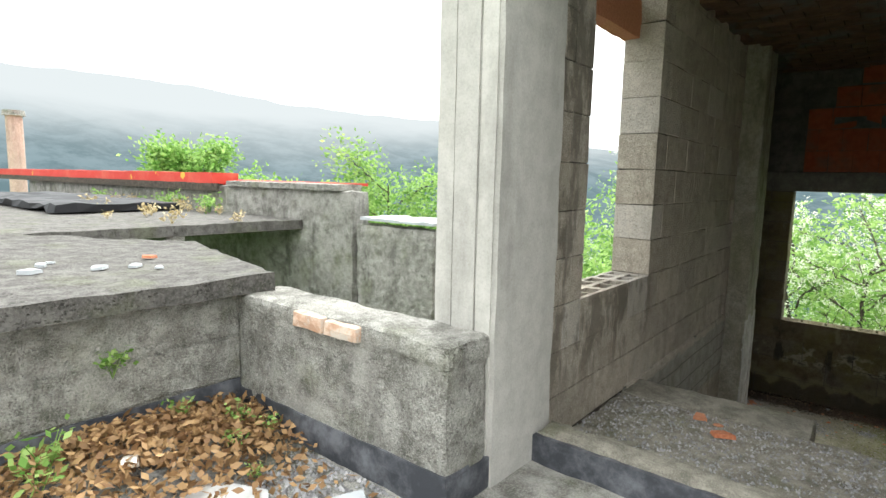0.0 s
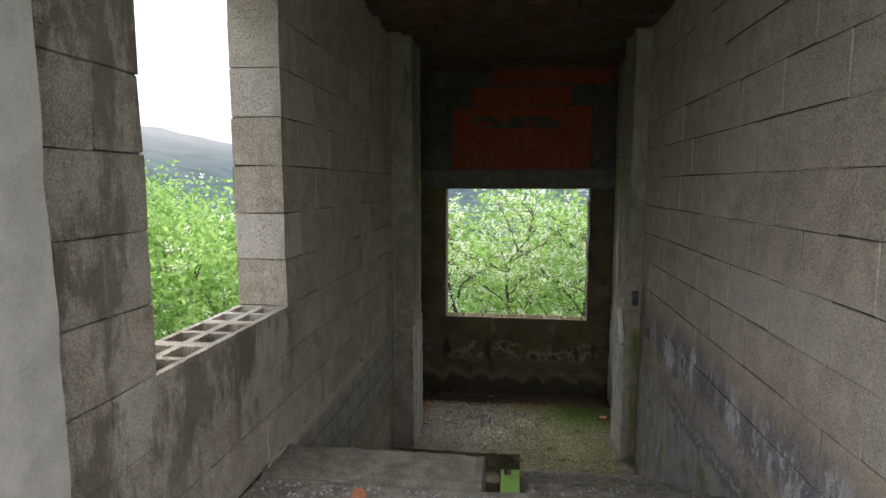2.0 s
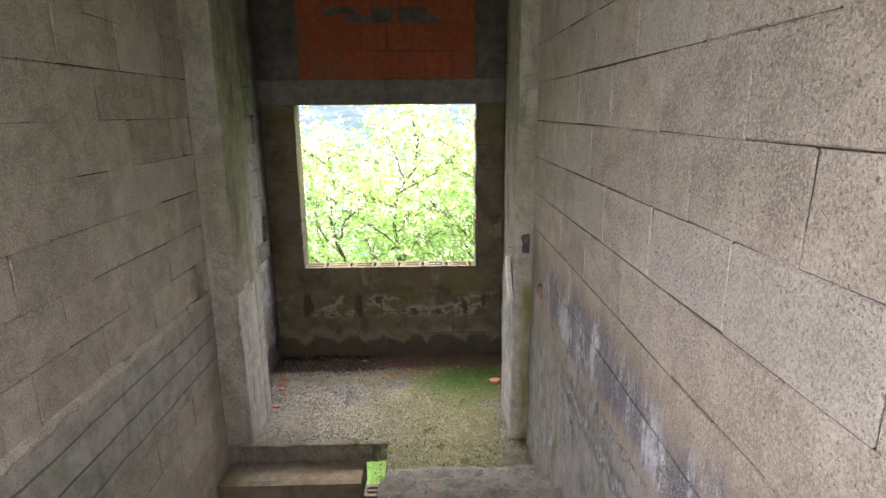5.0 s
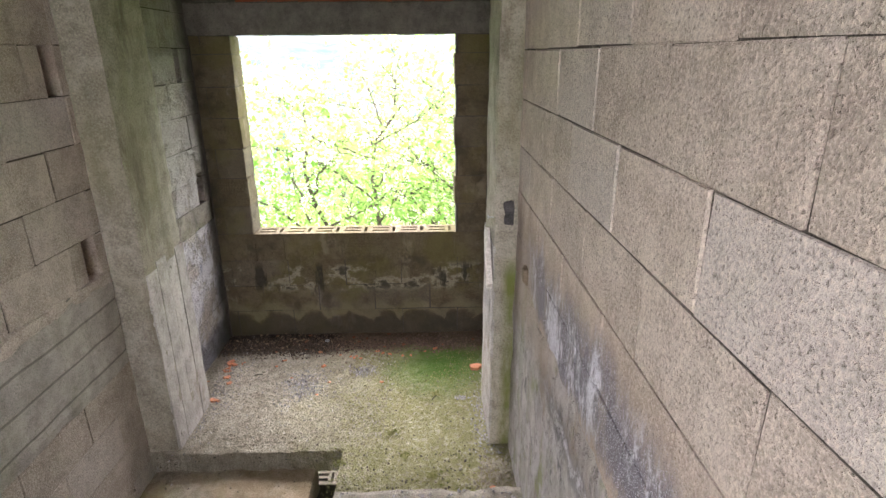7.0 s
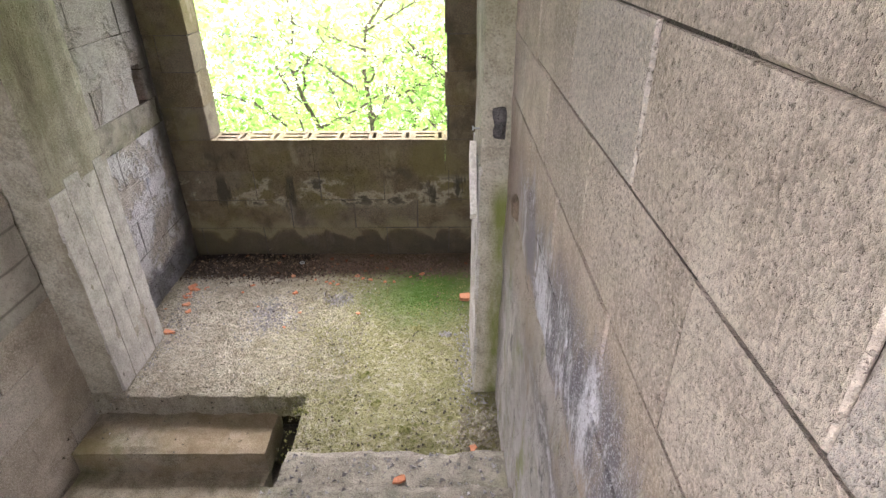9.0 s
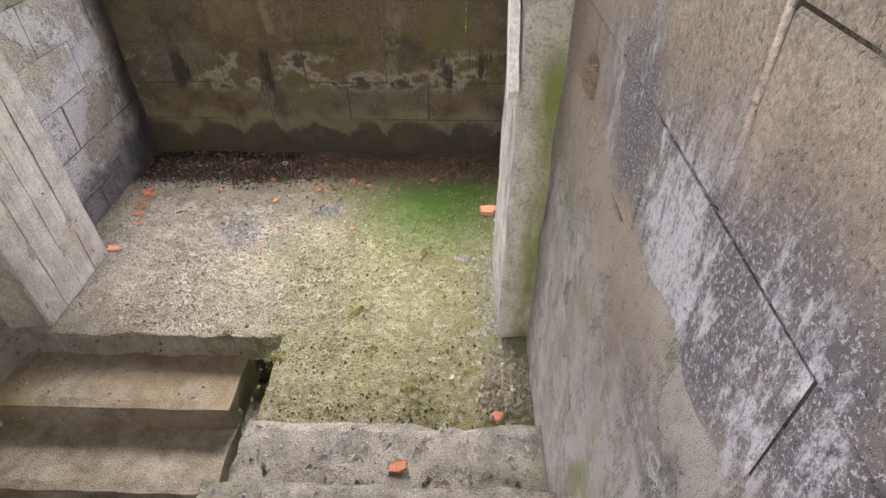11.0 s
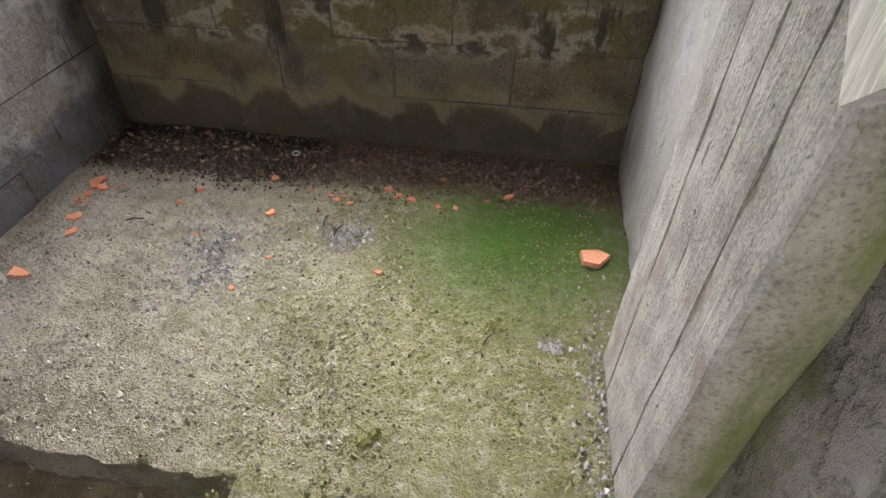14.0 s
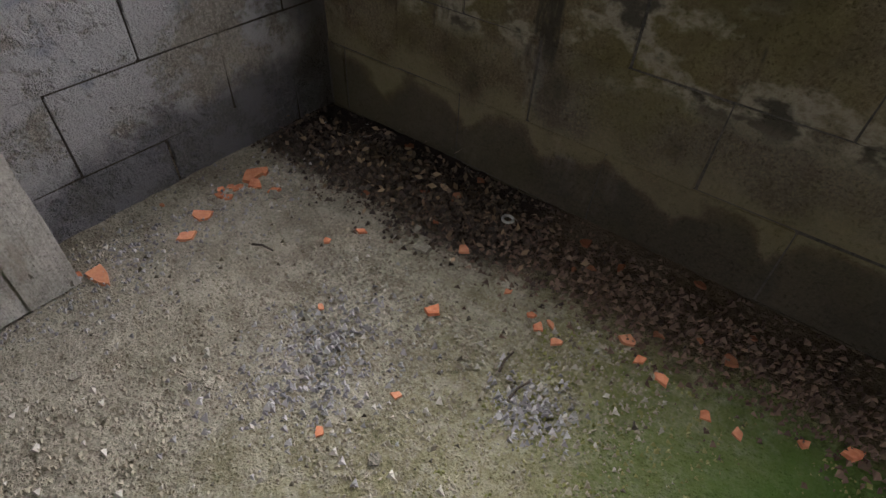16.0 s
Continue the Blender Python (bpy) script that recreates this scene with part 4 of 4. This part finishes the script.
# ---- hollow sill blocks ----
def hollow_block(length, depth, height, slots):
    """A block seen with its cells upward: slots are (x0, x1, y0, y1) in the plan."""
    bm = bmesh.new()
    xs = sorted({0, length, *[v for q in slots for v in q[:2]]})
    ys = sorted({0, depth, *[v for q in slots for v in q[2:]]})
    for p, q in zip(xs, xs[1:]):
        for a, b in zip(ys, ys[1:]):
            cx, cy = (p + q) / 2, (a + b) / 2
            cell = any(k[0] < cx < k[1] and k[2] < cy < k[3] for k in slots)
            add_box(bm, p, q, a, b, 0, 0.05 if cell else height)
    bmesh.ops.remove_doubles(bm, verts=bm.verts[:], dist=1e-5)
    for v in bm.verts:
        v.co += Vector((noise.noise(v.co * 40), noise.noise(v.co * 31), 0.5 * noise.noise(v.co * 47))) * 0.004
    return bm


unit = 1.91 / 7
slots = [(0.025, 0.185, 0.055, 0.095), (0.025, 0.185, 0.14, 0.18), (0.215, 0.245, 0.045, 0.19)]
me = mesh_of(hollow_block(unit - 0.003, 0.24, 0.268, slots), "sill_block", DAMP)
for i in range(7):
    for z0 in (-0.60, -3.60):
        ob = new("sill_block", me)
        ob.location, ob.parent = (-1.06 + unit * i, BK + 0.004 * (i % 2), z0), wall_back
me = mesh_of(hollow_block(0.392, 0.30, 0.268, [(0.03, 0.175, 0.03, 0.13), (0.215, 0.36, 0.03, 0.13), (0.03, 0.175, 0.17, 0.27), (0.215, 0.36, 0.17, 0.27)]), "sill_block", BLOCK)
for i in range(3):
    ob = new("sill_block", me)
    ob.matrix_basis = pose(LW + 0.002 * i, 3.10 + 0.3933 * i, 0.53, 0, 0, 90)
    ob.parent = wall_left

# ---- rubble ----
def chip(size, thick, seed, sides=5):
    """A broken flat piece with an uneven outline."""
    r = random.Random(seed)
    bm = bmesh.new()
    ring = [(math.cos(2 * math.pi * k / sides + r.uniform(-0.4, 0.4)) * size * r.uniform(0.6, 1), math.sin(2 * math.pi * k / sides + r.uniform(-0.4, 0.4)) * size * r.uniform(0.45, 0.8)) for k in range(sides)]
    low = [bm.verts.new((x, y, 0)) for x, y in ring]
    top = [bm.verts.new((x * 0.93, y * 0.93, thick * r.uniform(0.8, 1.15))) for x, y in ring]
    bm.faces.new(top)
    bm.faces.new(low[::-1])
    for k in range(sides):
        bm.faces.new((low[k], low[(k + 1) % sides], top[(k + 1) % sides], top[k]))
    return bm


def shard(x, y, z, size, seed, material=SHARD, label="broken piece of orange clay block on the floor", group="clay shards", name="clay_shard", tilt=8):
    r = random.Random(seed)
    ob = part(name, chip(size, size * 0.28, seed, 4 + seed % 3), material)
    ob.matrix_basis = pose(x, y, z + 0.002, r.uniform(-tilt, tilt), r.uniform(-tilt, tilt), r.uniform(0, 360))
    return tagged(ob, label, "rubble", group)


LZ = -1.408
shard(-0.834, 3.70, 0.006, 0.075, 3)
shard(-0.66, 3.52, 0.006, 0.085, 6)
shard(-0.72, 3.66, 0.006, 0.035, 8)
shard(1.015, 8.09, LZ, 0.088, 16)
for i, (x, y, sz) in enumerate(((-0.372, 8.17, 0.034), (0.176, 7.89, 0.026), (0.34, 8.33, 0.022), (0.42, 8.33, 0.024), (0.22, 8.36, 0.028), (-1.25, 8.245, 0.05), (-1.20, 8.22, 0.035), (-1.19, 8.0, 0.05), (-1.145, 7.91, 0.04),
                                (-1.12, 8.24, 0.03), (-1.18, 7.66, 0.05), (-1.24, 7.62, 0.025), (-0.115, 8.307, 0.03), (-0.05, 8.29, 0.025), (-0.09, 8.335, 0.022), (-0.75, 8.28, 0.025), (-0.80, 8.18, 0.02), (-0.45, 8.42, 0.028),
                                (-0.25, 8.36, 0.022), (-0.15, 8.33, 0.022), (0.10, 8.42, 0.03), (0.15, 8.38, 0.026), (0.55, 8.40, 0.025), (-0.35, 7.72, 0.018), (-0.28, 7.90, 0.02), (0.65, 8.45, 0.035), (-0.62, 7.98, 0.018))):
    shard(x, y, LZ, sz, 30 + i)
for i in range(14):
    r = random.Random(250 + i)
    shard(-1.23 + r.gauss(0, 0.035), r.uniform(7.88, 8.3), LZ, r.uniform(0.014, 0.034), 450 + i, SHARD if i % 3 else ROUGH, "small broken chip by the side wall of the landing", "wall foot chips", "chip")
for i in range(18):
    r = random.Random(300 + i)
    shard(r.uniform(-1.0, 1.1), 8.42 + r.uniform(0, 0.33), LZ + 0.012, r.uniform(0.015, 0.04), 400 + i, DUSTY, "dusty broken piece of clay block by the wall foot")
for i, (x, y, k) in enumerate(((0.62, 6.28, 1), (1.0, 6.60, 0), (0.35, 5.98, 2), (0.86, 5.92, 2), (0.5, 5.3, 4))):
    shard(x, y, -1.405 + 0.1567 * k, 0.045, 500 + i)
shard(-0.72, 6.32, -1.72, 0.05, 520)
for i, (x, y, sz) in enumerate(((-0.65, 7.645, 0.025), (-0.21, 7.75, 0.026), (-0.92, 7.45, 0.022), (0.05, 7.70, 0.014), (-0.36, 7.60, 0.018), (-0.55, 8.34, 0.04), (-0.62, 8.40, 0.03), (-1.10, 8.22, 0.035), (0.42, 6.55, 0.055), (0.8, 6.8, 0.03))):
    shard(x, y, LZ, sz, 600 + i, ROUGH, "small grey stone lying on the landing", "grey stones", "stone", 15)


def scatter(name, label, material, count, place, size, seed, kind="stuff", cat="rubble"):
    """Countless small stones as one mesh."""
    r = random.Random(seed)
    vs, fs = [], []
    for _ in range(count):
        x, y, z = place(r)
        s = size * r.uniform(0.4, 1.4) ** 1.5
        k = len(vs)
        for d in ((1, 0, 0), (-0.5, 0.87, 0), (-0.5, -0.87, 0)):
            a = r.uniform(-0.4, 0.4)
            vs.append((x + s * (d[0] + a), y + s * (d[1] - a), z - s * 0.2))
        vs.append((x + s * r.uniform(-0.5, 0.5), y + s * r.uniform(-0.5, 0.5), z + s * r.uniform(0.5, 1.1)))
        vs.append((x - s * r.uniform(-0.5, 0.5), y + s * r.uniform(0.2, 0.7), z + s * r.uniform(0.4, 0.9)))
        fs += [(k, k + 1, k + 3), (k + 1, k + 4, k + 3), (k + 1, k + 2, k + 4), (k + 2, k + 3, k + 4), (k + 2, k, k + 3)]
    return tagged(raw(name, vs, fs, material), label, cat, kind=kind)


def heap(cx, cy, sx, sy, z, hgt=0.0):
    def place(r):
        a, b = r.gauss(0, 1), r.gauss(0, 1)
        return min(RW - 0.02, max(LW + 0.02, cx + sx * a)), min(8.78, cy + sy * b), z + hgt * math.exp(-(a * a + b * b) / 2) * r.random()
    return place


PALEGRIT = leafy("pale_grit", (0.25, 0.228, 0.17), (0.37, 0.34, 0.265), 0.0)
MOSSGRIT = leafy("mossy_grit", (0.15, 0.165, 0.045), (0.28, 0.28, 0.12), 0.0)
scatter("floor_grit", "fine pale grit bedded in the landing", PALEGRIT, 9000, lambda r: (r.uniform(-1.4, 0.25), r.uniform(7.05, 8.4), LZ), 0.0055, 1)
scatter("floor_grit", "fine greenish grit bedded in the landing", MOSSGRIT, 6500, lambda r: (r.uniform(-0.1, 1.02), r.uniform(6.5, 8.4), LZ), 0.005, 2)
scatter("floor_grit", "coarse pale stones bedded in the landing", leafy("pale_stone", (0.30, 0.285, 0.24), (0.52, 0.50, 0.45), 0.0), 420, lambda r: (r.uniform(-1.35, 0.35), r.uniform(7.08, 8.38), LZ + 0.002), 0.008, 21)
scatter("floor_grit", "dark crumbs lying on the landing", leafy("dark_crumb", (0.06, 0.055, 0.04), (0.16, 0.14, 0.10), 0.0), 900, lambda r: (r.uniform(-1.35, 1.0), r.uniform(6.5, 8.4), LZ) if r.random() < 0.7 else (r.uniform(0.0, 1.0), r.uniform(6.5, 7.1), LZ), 0.007, 22)
for px, py, pn in ((0.648, 7.697, 40), (0.85, 7.63, 50), (0.42, 6.95, 45), (0.62, 6.75, 40), (-0.05, 6.9, 30), (0.30, 7.2, 30)):
    scatter("crumb_cluster", "small cluster of broken crumbs on the landing", GRIT if pn == 50 else MOSSGRIT, pn, heap(px, py, 0.022, 0.016, LZ, 0.012), 0.010, int(px * 100) + 200)
scatter("gravel_patch", "small heap of grey gravel on the landing", GRIT, 800, heap(-0.50, 7.84, 0.11, 0.13, LZ, 0.012), 0.008, 3)
scatter("gravel_patch", "small heap of grey gravel on the landing", GRIT, 260, heap(0.0, 8.08, 0.06, 0.05, LZ, 0.008), 0.008, 4)
scatter("gravel_patch", "loose grit along the foot of the column", GRIT, 500, heap(1.02, 7.35, 0.05, 0.28, LZ, 0.02), 0.007, 5)
scatter("gravel_patch", "loose rubble at the stair foot", PALEGRIT, 600, heap(1.03, 6.72, 0.07, 0.11, LZ, 0.05), 0.009, 6)
scatter("gravel_patch", "loose grit along the left edge of the landing", GRIT, 900, heap(-1.18, 7.8, 0.10, 0.35, LZ, 0.02), 0.006, 7)
scatter("rubble_strip", "crumbled mortar and brick along the wall foot", leafy("crumbs", (0.08, 0.055, 0.042), (0.20, 0.14, 0.10), 0.0), 3600, heap(0.2, 8.56, 0.6, 0.10, LZ, 0.02), 0.008, 8)
scatter("dark_litter", "dark rotted litter in the corner of the landing", SOIL, 5000, heap(-0.80, 8.55, 0.28, 0.09, LZ, 0.03), 0.009, 9)
scatter("floor_gravel", "grey gravel and dust on the upper floor", GRIT, 5000, lambda r: (r.uniform(-1.4, 1.1), 2.65 + 1.15 * r.random(), 0.004), 0.008, 10)
scatter("floor_gravel", "crumbs lying on the stair treads", GRIT, 1500, lambda r: (lambda k: (r.uniform(0.0, 1.12), 6.46 - 0.325 * (k - 1) - r.uniform(0.02, 0.3), -1.405 + 0.1567 * k))(r.randint(1, 8)), 0.009, 11)
r = random.Random(77)
lit = [(Vector((r.gauss(-0.8, 0.28), min(8.76, r.gauss(8.56, 0.10)), LZ + 0.015 + 0.02 * r.random())), Vector((r.uniform(-1, 1), r.uniform(-1, 1), 0))) for _ in range(500)]
tagged(raw("twig_litter", *leaf_sheet(lit, 0.03, r), leafy("twig", (0.06, 0.045, 0.035), (0.30, 0.22, 0.14), 0.0)), "dry twigs and leaf scraps in the corner", "litter", kind="stuff")
for i, (x, y, a) in enumerate(((-0.93, 8.03, 20), (0.63, 7.63, 60), (-0.12, 8.15, 95), (-0.05, 8.10, 80))):
    bm = bmesh.new()
    tube(bm, [Vector((-0.035, 0, 0.006)), Vector((0, 0.004, 0.01)), Vector((0.04, -0.003, 0.006))], 0.004, 0.003, 5)
    ob = part("twig", bm, BARK)
    ob.matrix_basis = pose(x, y, LZ + 0.002, 0, 0, a)
    tagged(ob, "short dark twig lying on the landing", "twig", "twigs")
bm = bmesh.new()
for k in range(16):
    a, b = 2 * math.pi * k / 16, 2 * math.pi * (k + 1) / 16
    tube(bm, [Vector((0.018 * math.cos(a), 0.018 * math.sin(a), 0.006)), Vector((0.018 * math.cos(b), 0.018 * math.sin(b), 0.006))], 0.005, 0.005, 5)
ob = part("plastic_ring", bm, SLATE)
ob.location = (-0.416, 8.62, LZ + 0.012)
tagged(ob, "small pale plastic ring on the dirt", "ring")

# ---- batten and nails on the column ----
batten = part("wooden_batten", worn_box(-0.018, 0.018, -0.20, 0.20, -0.045, 0.045, 0.04, 0.003, 0.003), WOOD)
batten.matrix_basis = pose(0.997, 7.12, 0.02, 48, 0, 0)
tagged(batten, "weathered wooden batten nailed to the concrete column", "batten")
bm = bmesh.new()
tube(bm, [Vector((1.03, 7.10, 0.30)), Vector((0.99, 7.09, 0.305))], 0.005, 0.005, 6)
tube(bm, [Vector((0.992, 7.09, 0.305)), Vector((0.986, 7.09, 0.305))], 0.012, 0.012, 8)
tagged(part("nail", bm, SLATE), "bent nail driven into the concrete column", "nail")

# broken hole in the column: its dark inside is painted on a shallow box
part("broken_patch", worn_box(1.075, 1.15, 7.035, 7.2, 0.26, 0.42, 0.02, 0.012, 0.012, 5), finish(concrete("painted_hole_dark", (0.05, 0.05, 0.05), (0.14, 0.135, 0.13)), 1.0, 0.01), bpy.data.objects["column_right"], "dark raised piece standing in for a broken hole in the column")

# broken hollow in the wall: its brown dark is coloured onto a raised piece
part("broken_patch", worn_box(RW - 0.020, RW + 0.05, 6.62, 6.74, 0.02, 0.12, 0.02, 0.016, 0.014, 8), finish(concrete("painted_hollow_brown", (0.15, 0.115, 0.08), (0.30, 0.24, 0.175)), 1.0, 0.012), wall_right, "brown raised piece standing in for a broken hollow in the block")

# ---- leaves, weeds and scraps on the terrace ----
r = random.Random(5)
def pile_height(x, y):
    return TZ + 0.16 * math.exp(-((x + 2.75) / 0.42) ** 2) * math.exp(-((y - 0.95) / 0.9) ** 2)
pts = []
for _ in range(2600):
    x, y = -2.93 + abs(r.gauss(0, 0.42)), 1.68 - abs(r.gauss(0, 0.85))
    pts.append((Vector((x, y, pile_height(x, y) + 0.03 * r.random())), Vector((r.uniform(-1, 1), r.uniform(-1, 1), 0.1))))
bm = bmesh.new()
g = [[bm.verts.new((-2.94 + 0.06 * i, 1.71 - 0.08 * j, pile_height(-2.94 + 0.06 * i, 1.71 - 0.08 * j) - 0.015 + 0.02 * noise.noise(Vector((i, j, 0)) * 0.7))) for i in range(26)] for j in range(30)]
for j in range(29):
    for i in range(25):
        bm.faces.new((g[j][i], g[j + 1][i], g[j + 1][i + 1], g[j][i + 1]))
pile = part("leaf_pile", bm, SLABTOP)
raw("dry_leaves", *leaf_sheet(pts, 0.055, r, 2), DRY, pile)
tagged(pile, "heap of brown dry leaves in the terrace corner", "leaves", kind="stuff")
scatter("terrace_gravel", "dark gravel by the leaf heap", GRIT, 1800, lambda r: (r.gauss(-1.95, 0.22), min(1.68, r.gauss(1.25, 0.28)), TZ + 0.006), 0.012, 12)
slab("cement_patch", [(-2.5, 0.55), (-1.75, 0.6), (-1.72, 1.15), (-2.05, 1.32), (-2.35, 1.2)], TZ - 0.02, TZ + 0.035, PUDDLE, "flat pale cement patch on the terrace", "floor", 8)
shard(-1.72, 1.50, TZ + 0.01, 0.12, 701, SLATE, "broken pale slate piece lying on the terrace", "slate pieces", "slate_piece", 4)
shard(-2.55, 0.95, TZ + 0.13, 0.07, 705, WOOD, "pale broken piece lying on the dry leaves", "slate pieces", "slate_piece", 10)
for i in range(7):
    shard(r.uniform(-4.2, -3.0), r.uniform(0.6, 2.0), 0.925, r.uniform(0.03, 0.08), 720 + i, SLATE if i else SHARD, "loose broken tile on the flat roof", "roof scraps", "tile_scrap", 6)


def weed(x, y, z, size, seed, material=LEAF, count=40, label="small bright green weed growing in the dirt"):
    r = random.Random(seed)
    root = new("weed")
    root.location = (x, y, z)
    bm = bmesh.new()
    tips = []
    for k in range(6):
        a = k * 1.1 + r.random()
        e = Vector((math.cos(a) * 0.6, math.sin(a) * 0.6, 1)) * size * r.uniform(0.6, 1)
        tube(bm, [Vector((0, 0, -0.02)), e * 0.6, e], size * 0.02, size * 0.012, 4)
        tips += [e, e * 0.75]
    part("stem", bm, material, root)
    raw("leaves", *leaf_sheet([(tips[r.randrange(len(tips))], Vector((r.uniform(-1, 1), r.uniform(-1, 1), 0.2))) for _ in range(count)], size * 0.36, r), material, root)
    return tagged(root, label, "plant", "weeds")


for i, (x, y, sz) in enumerate(((-2.80, 1.30, 0.10), (-2.62, 1.52, 0.10), (-2.50, 1.62, 0.09), (-2.45, 1.40, 0.09), (-2.72, 0.68, 0.16), (-2.60, 0.62, 0.12), (-2.2, 1.35, 0.06))):
    weed(x, y, pile_height(x, y), sz, 800 + i)
weed(-2.93, 1.03, 0.50, 0.11, 820, count=90, label="small green tuft growing out of the wall")
for i in range(9):
    q = random.Random(840 + i)
    weed(q.uniform(-14, -8), q.uniform(4.3, 4.9), 0.86, q.uniform(0.15, 0.3), 860 + i, label="green weed growing on the far roof")
for i in range(16):
    q = random.Random(900 + i)
    weed(q.uniform(-12, -6.9), q.uniform(2.9, 4.8), 0.86, q.uniform(0.08, 0.2), 930 + i, STRAW, 60, "tuft of dry straw-coloured grass on the roof")

# ---- the blocks of the walls ----
block_wall(wall_left, "y", LW, -1, 2.56, 7.06, -0.01, CEIL + 0.1, [HOLE_L, *POCKETS], BLOCK, phase=0.12, zphase=-0.01, depth=0.30)
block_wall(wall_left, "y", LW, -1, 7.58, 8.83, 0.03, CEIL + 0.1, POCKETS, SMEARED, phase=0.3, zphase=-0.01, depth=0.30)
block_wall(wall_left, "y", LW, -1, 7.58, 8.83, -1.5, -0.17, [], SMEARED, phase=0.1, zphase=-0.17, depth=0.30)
block_wall(wall_left, "y", LW, -1, 4.3, 7.06, -2.6, -0.65, [], BLOCK, phase=0.2, zphase=-0.65, depth=0.30)
block_wall(wall_right, "y", RW, 1, 1.95, 7.06, -0.05, CEIL + 0.1, [], STAINED, phase=3.94 - 0.55 * 4, zphase=-0.05)
block_wall(wall_right, "y", RW, 1, 7.58, 8.83, -0.3, CEIL + 0.1, [], STAINED, phase=0.2, zphase=-0.05)
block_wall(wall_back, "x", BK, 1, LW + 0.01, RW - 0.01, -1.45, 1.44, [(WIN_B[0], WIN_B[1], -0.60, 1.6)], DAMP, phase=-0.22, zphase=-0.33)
block_wall(wall_back, "x", BK, 1, LW + 0.01, RW - 0.01, 1.70, CEIL + 0.1, [(-0.98, 0.84, 1.0, 2.52), (-0.7, 0.58, 2.4, 2.79), (-0.45, 1.1, 2.795, 3.1)], NEAR_BLACK, phase=-0.22, zphase=1.70)
block_wall(wall_back, "x", BK, 1, -0.98, 0.84, 1.70, 2.52, [], TERRA, 0.275, 0.262, -0.98, 1.70, 0.2, "clay_block")
block_wall(wall_back, "x", BK, 1, -0.7, 0.58, 2.53, 2.78, [], TERRA, 0.275, 0.262, -0.7, 2.525, 0.2, "clay_block")
block_wall(wall_back, "x", BK, 1, -0.45, 1.1, 2.80, 3.05, [], TERRA, 0.275, 0.262, -0.45, 2.80, 0.2, "clay_block")
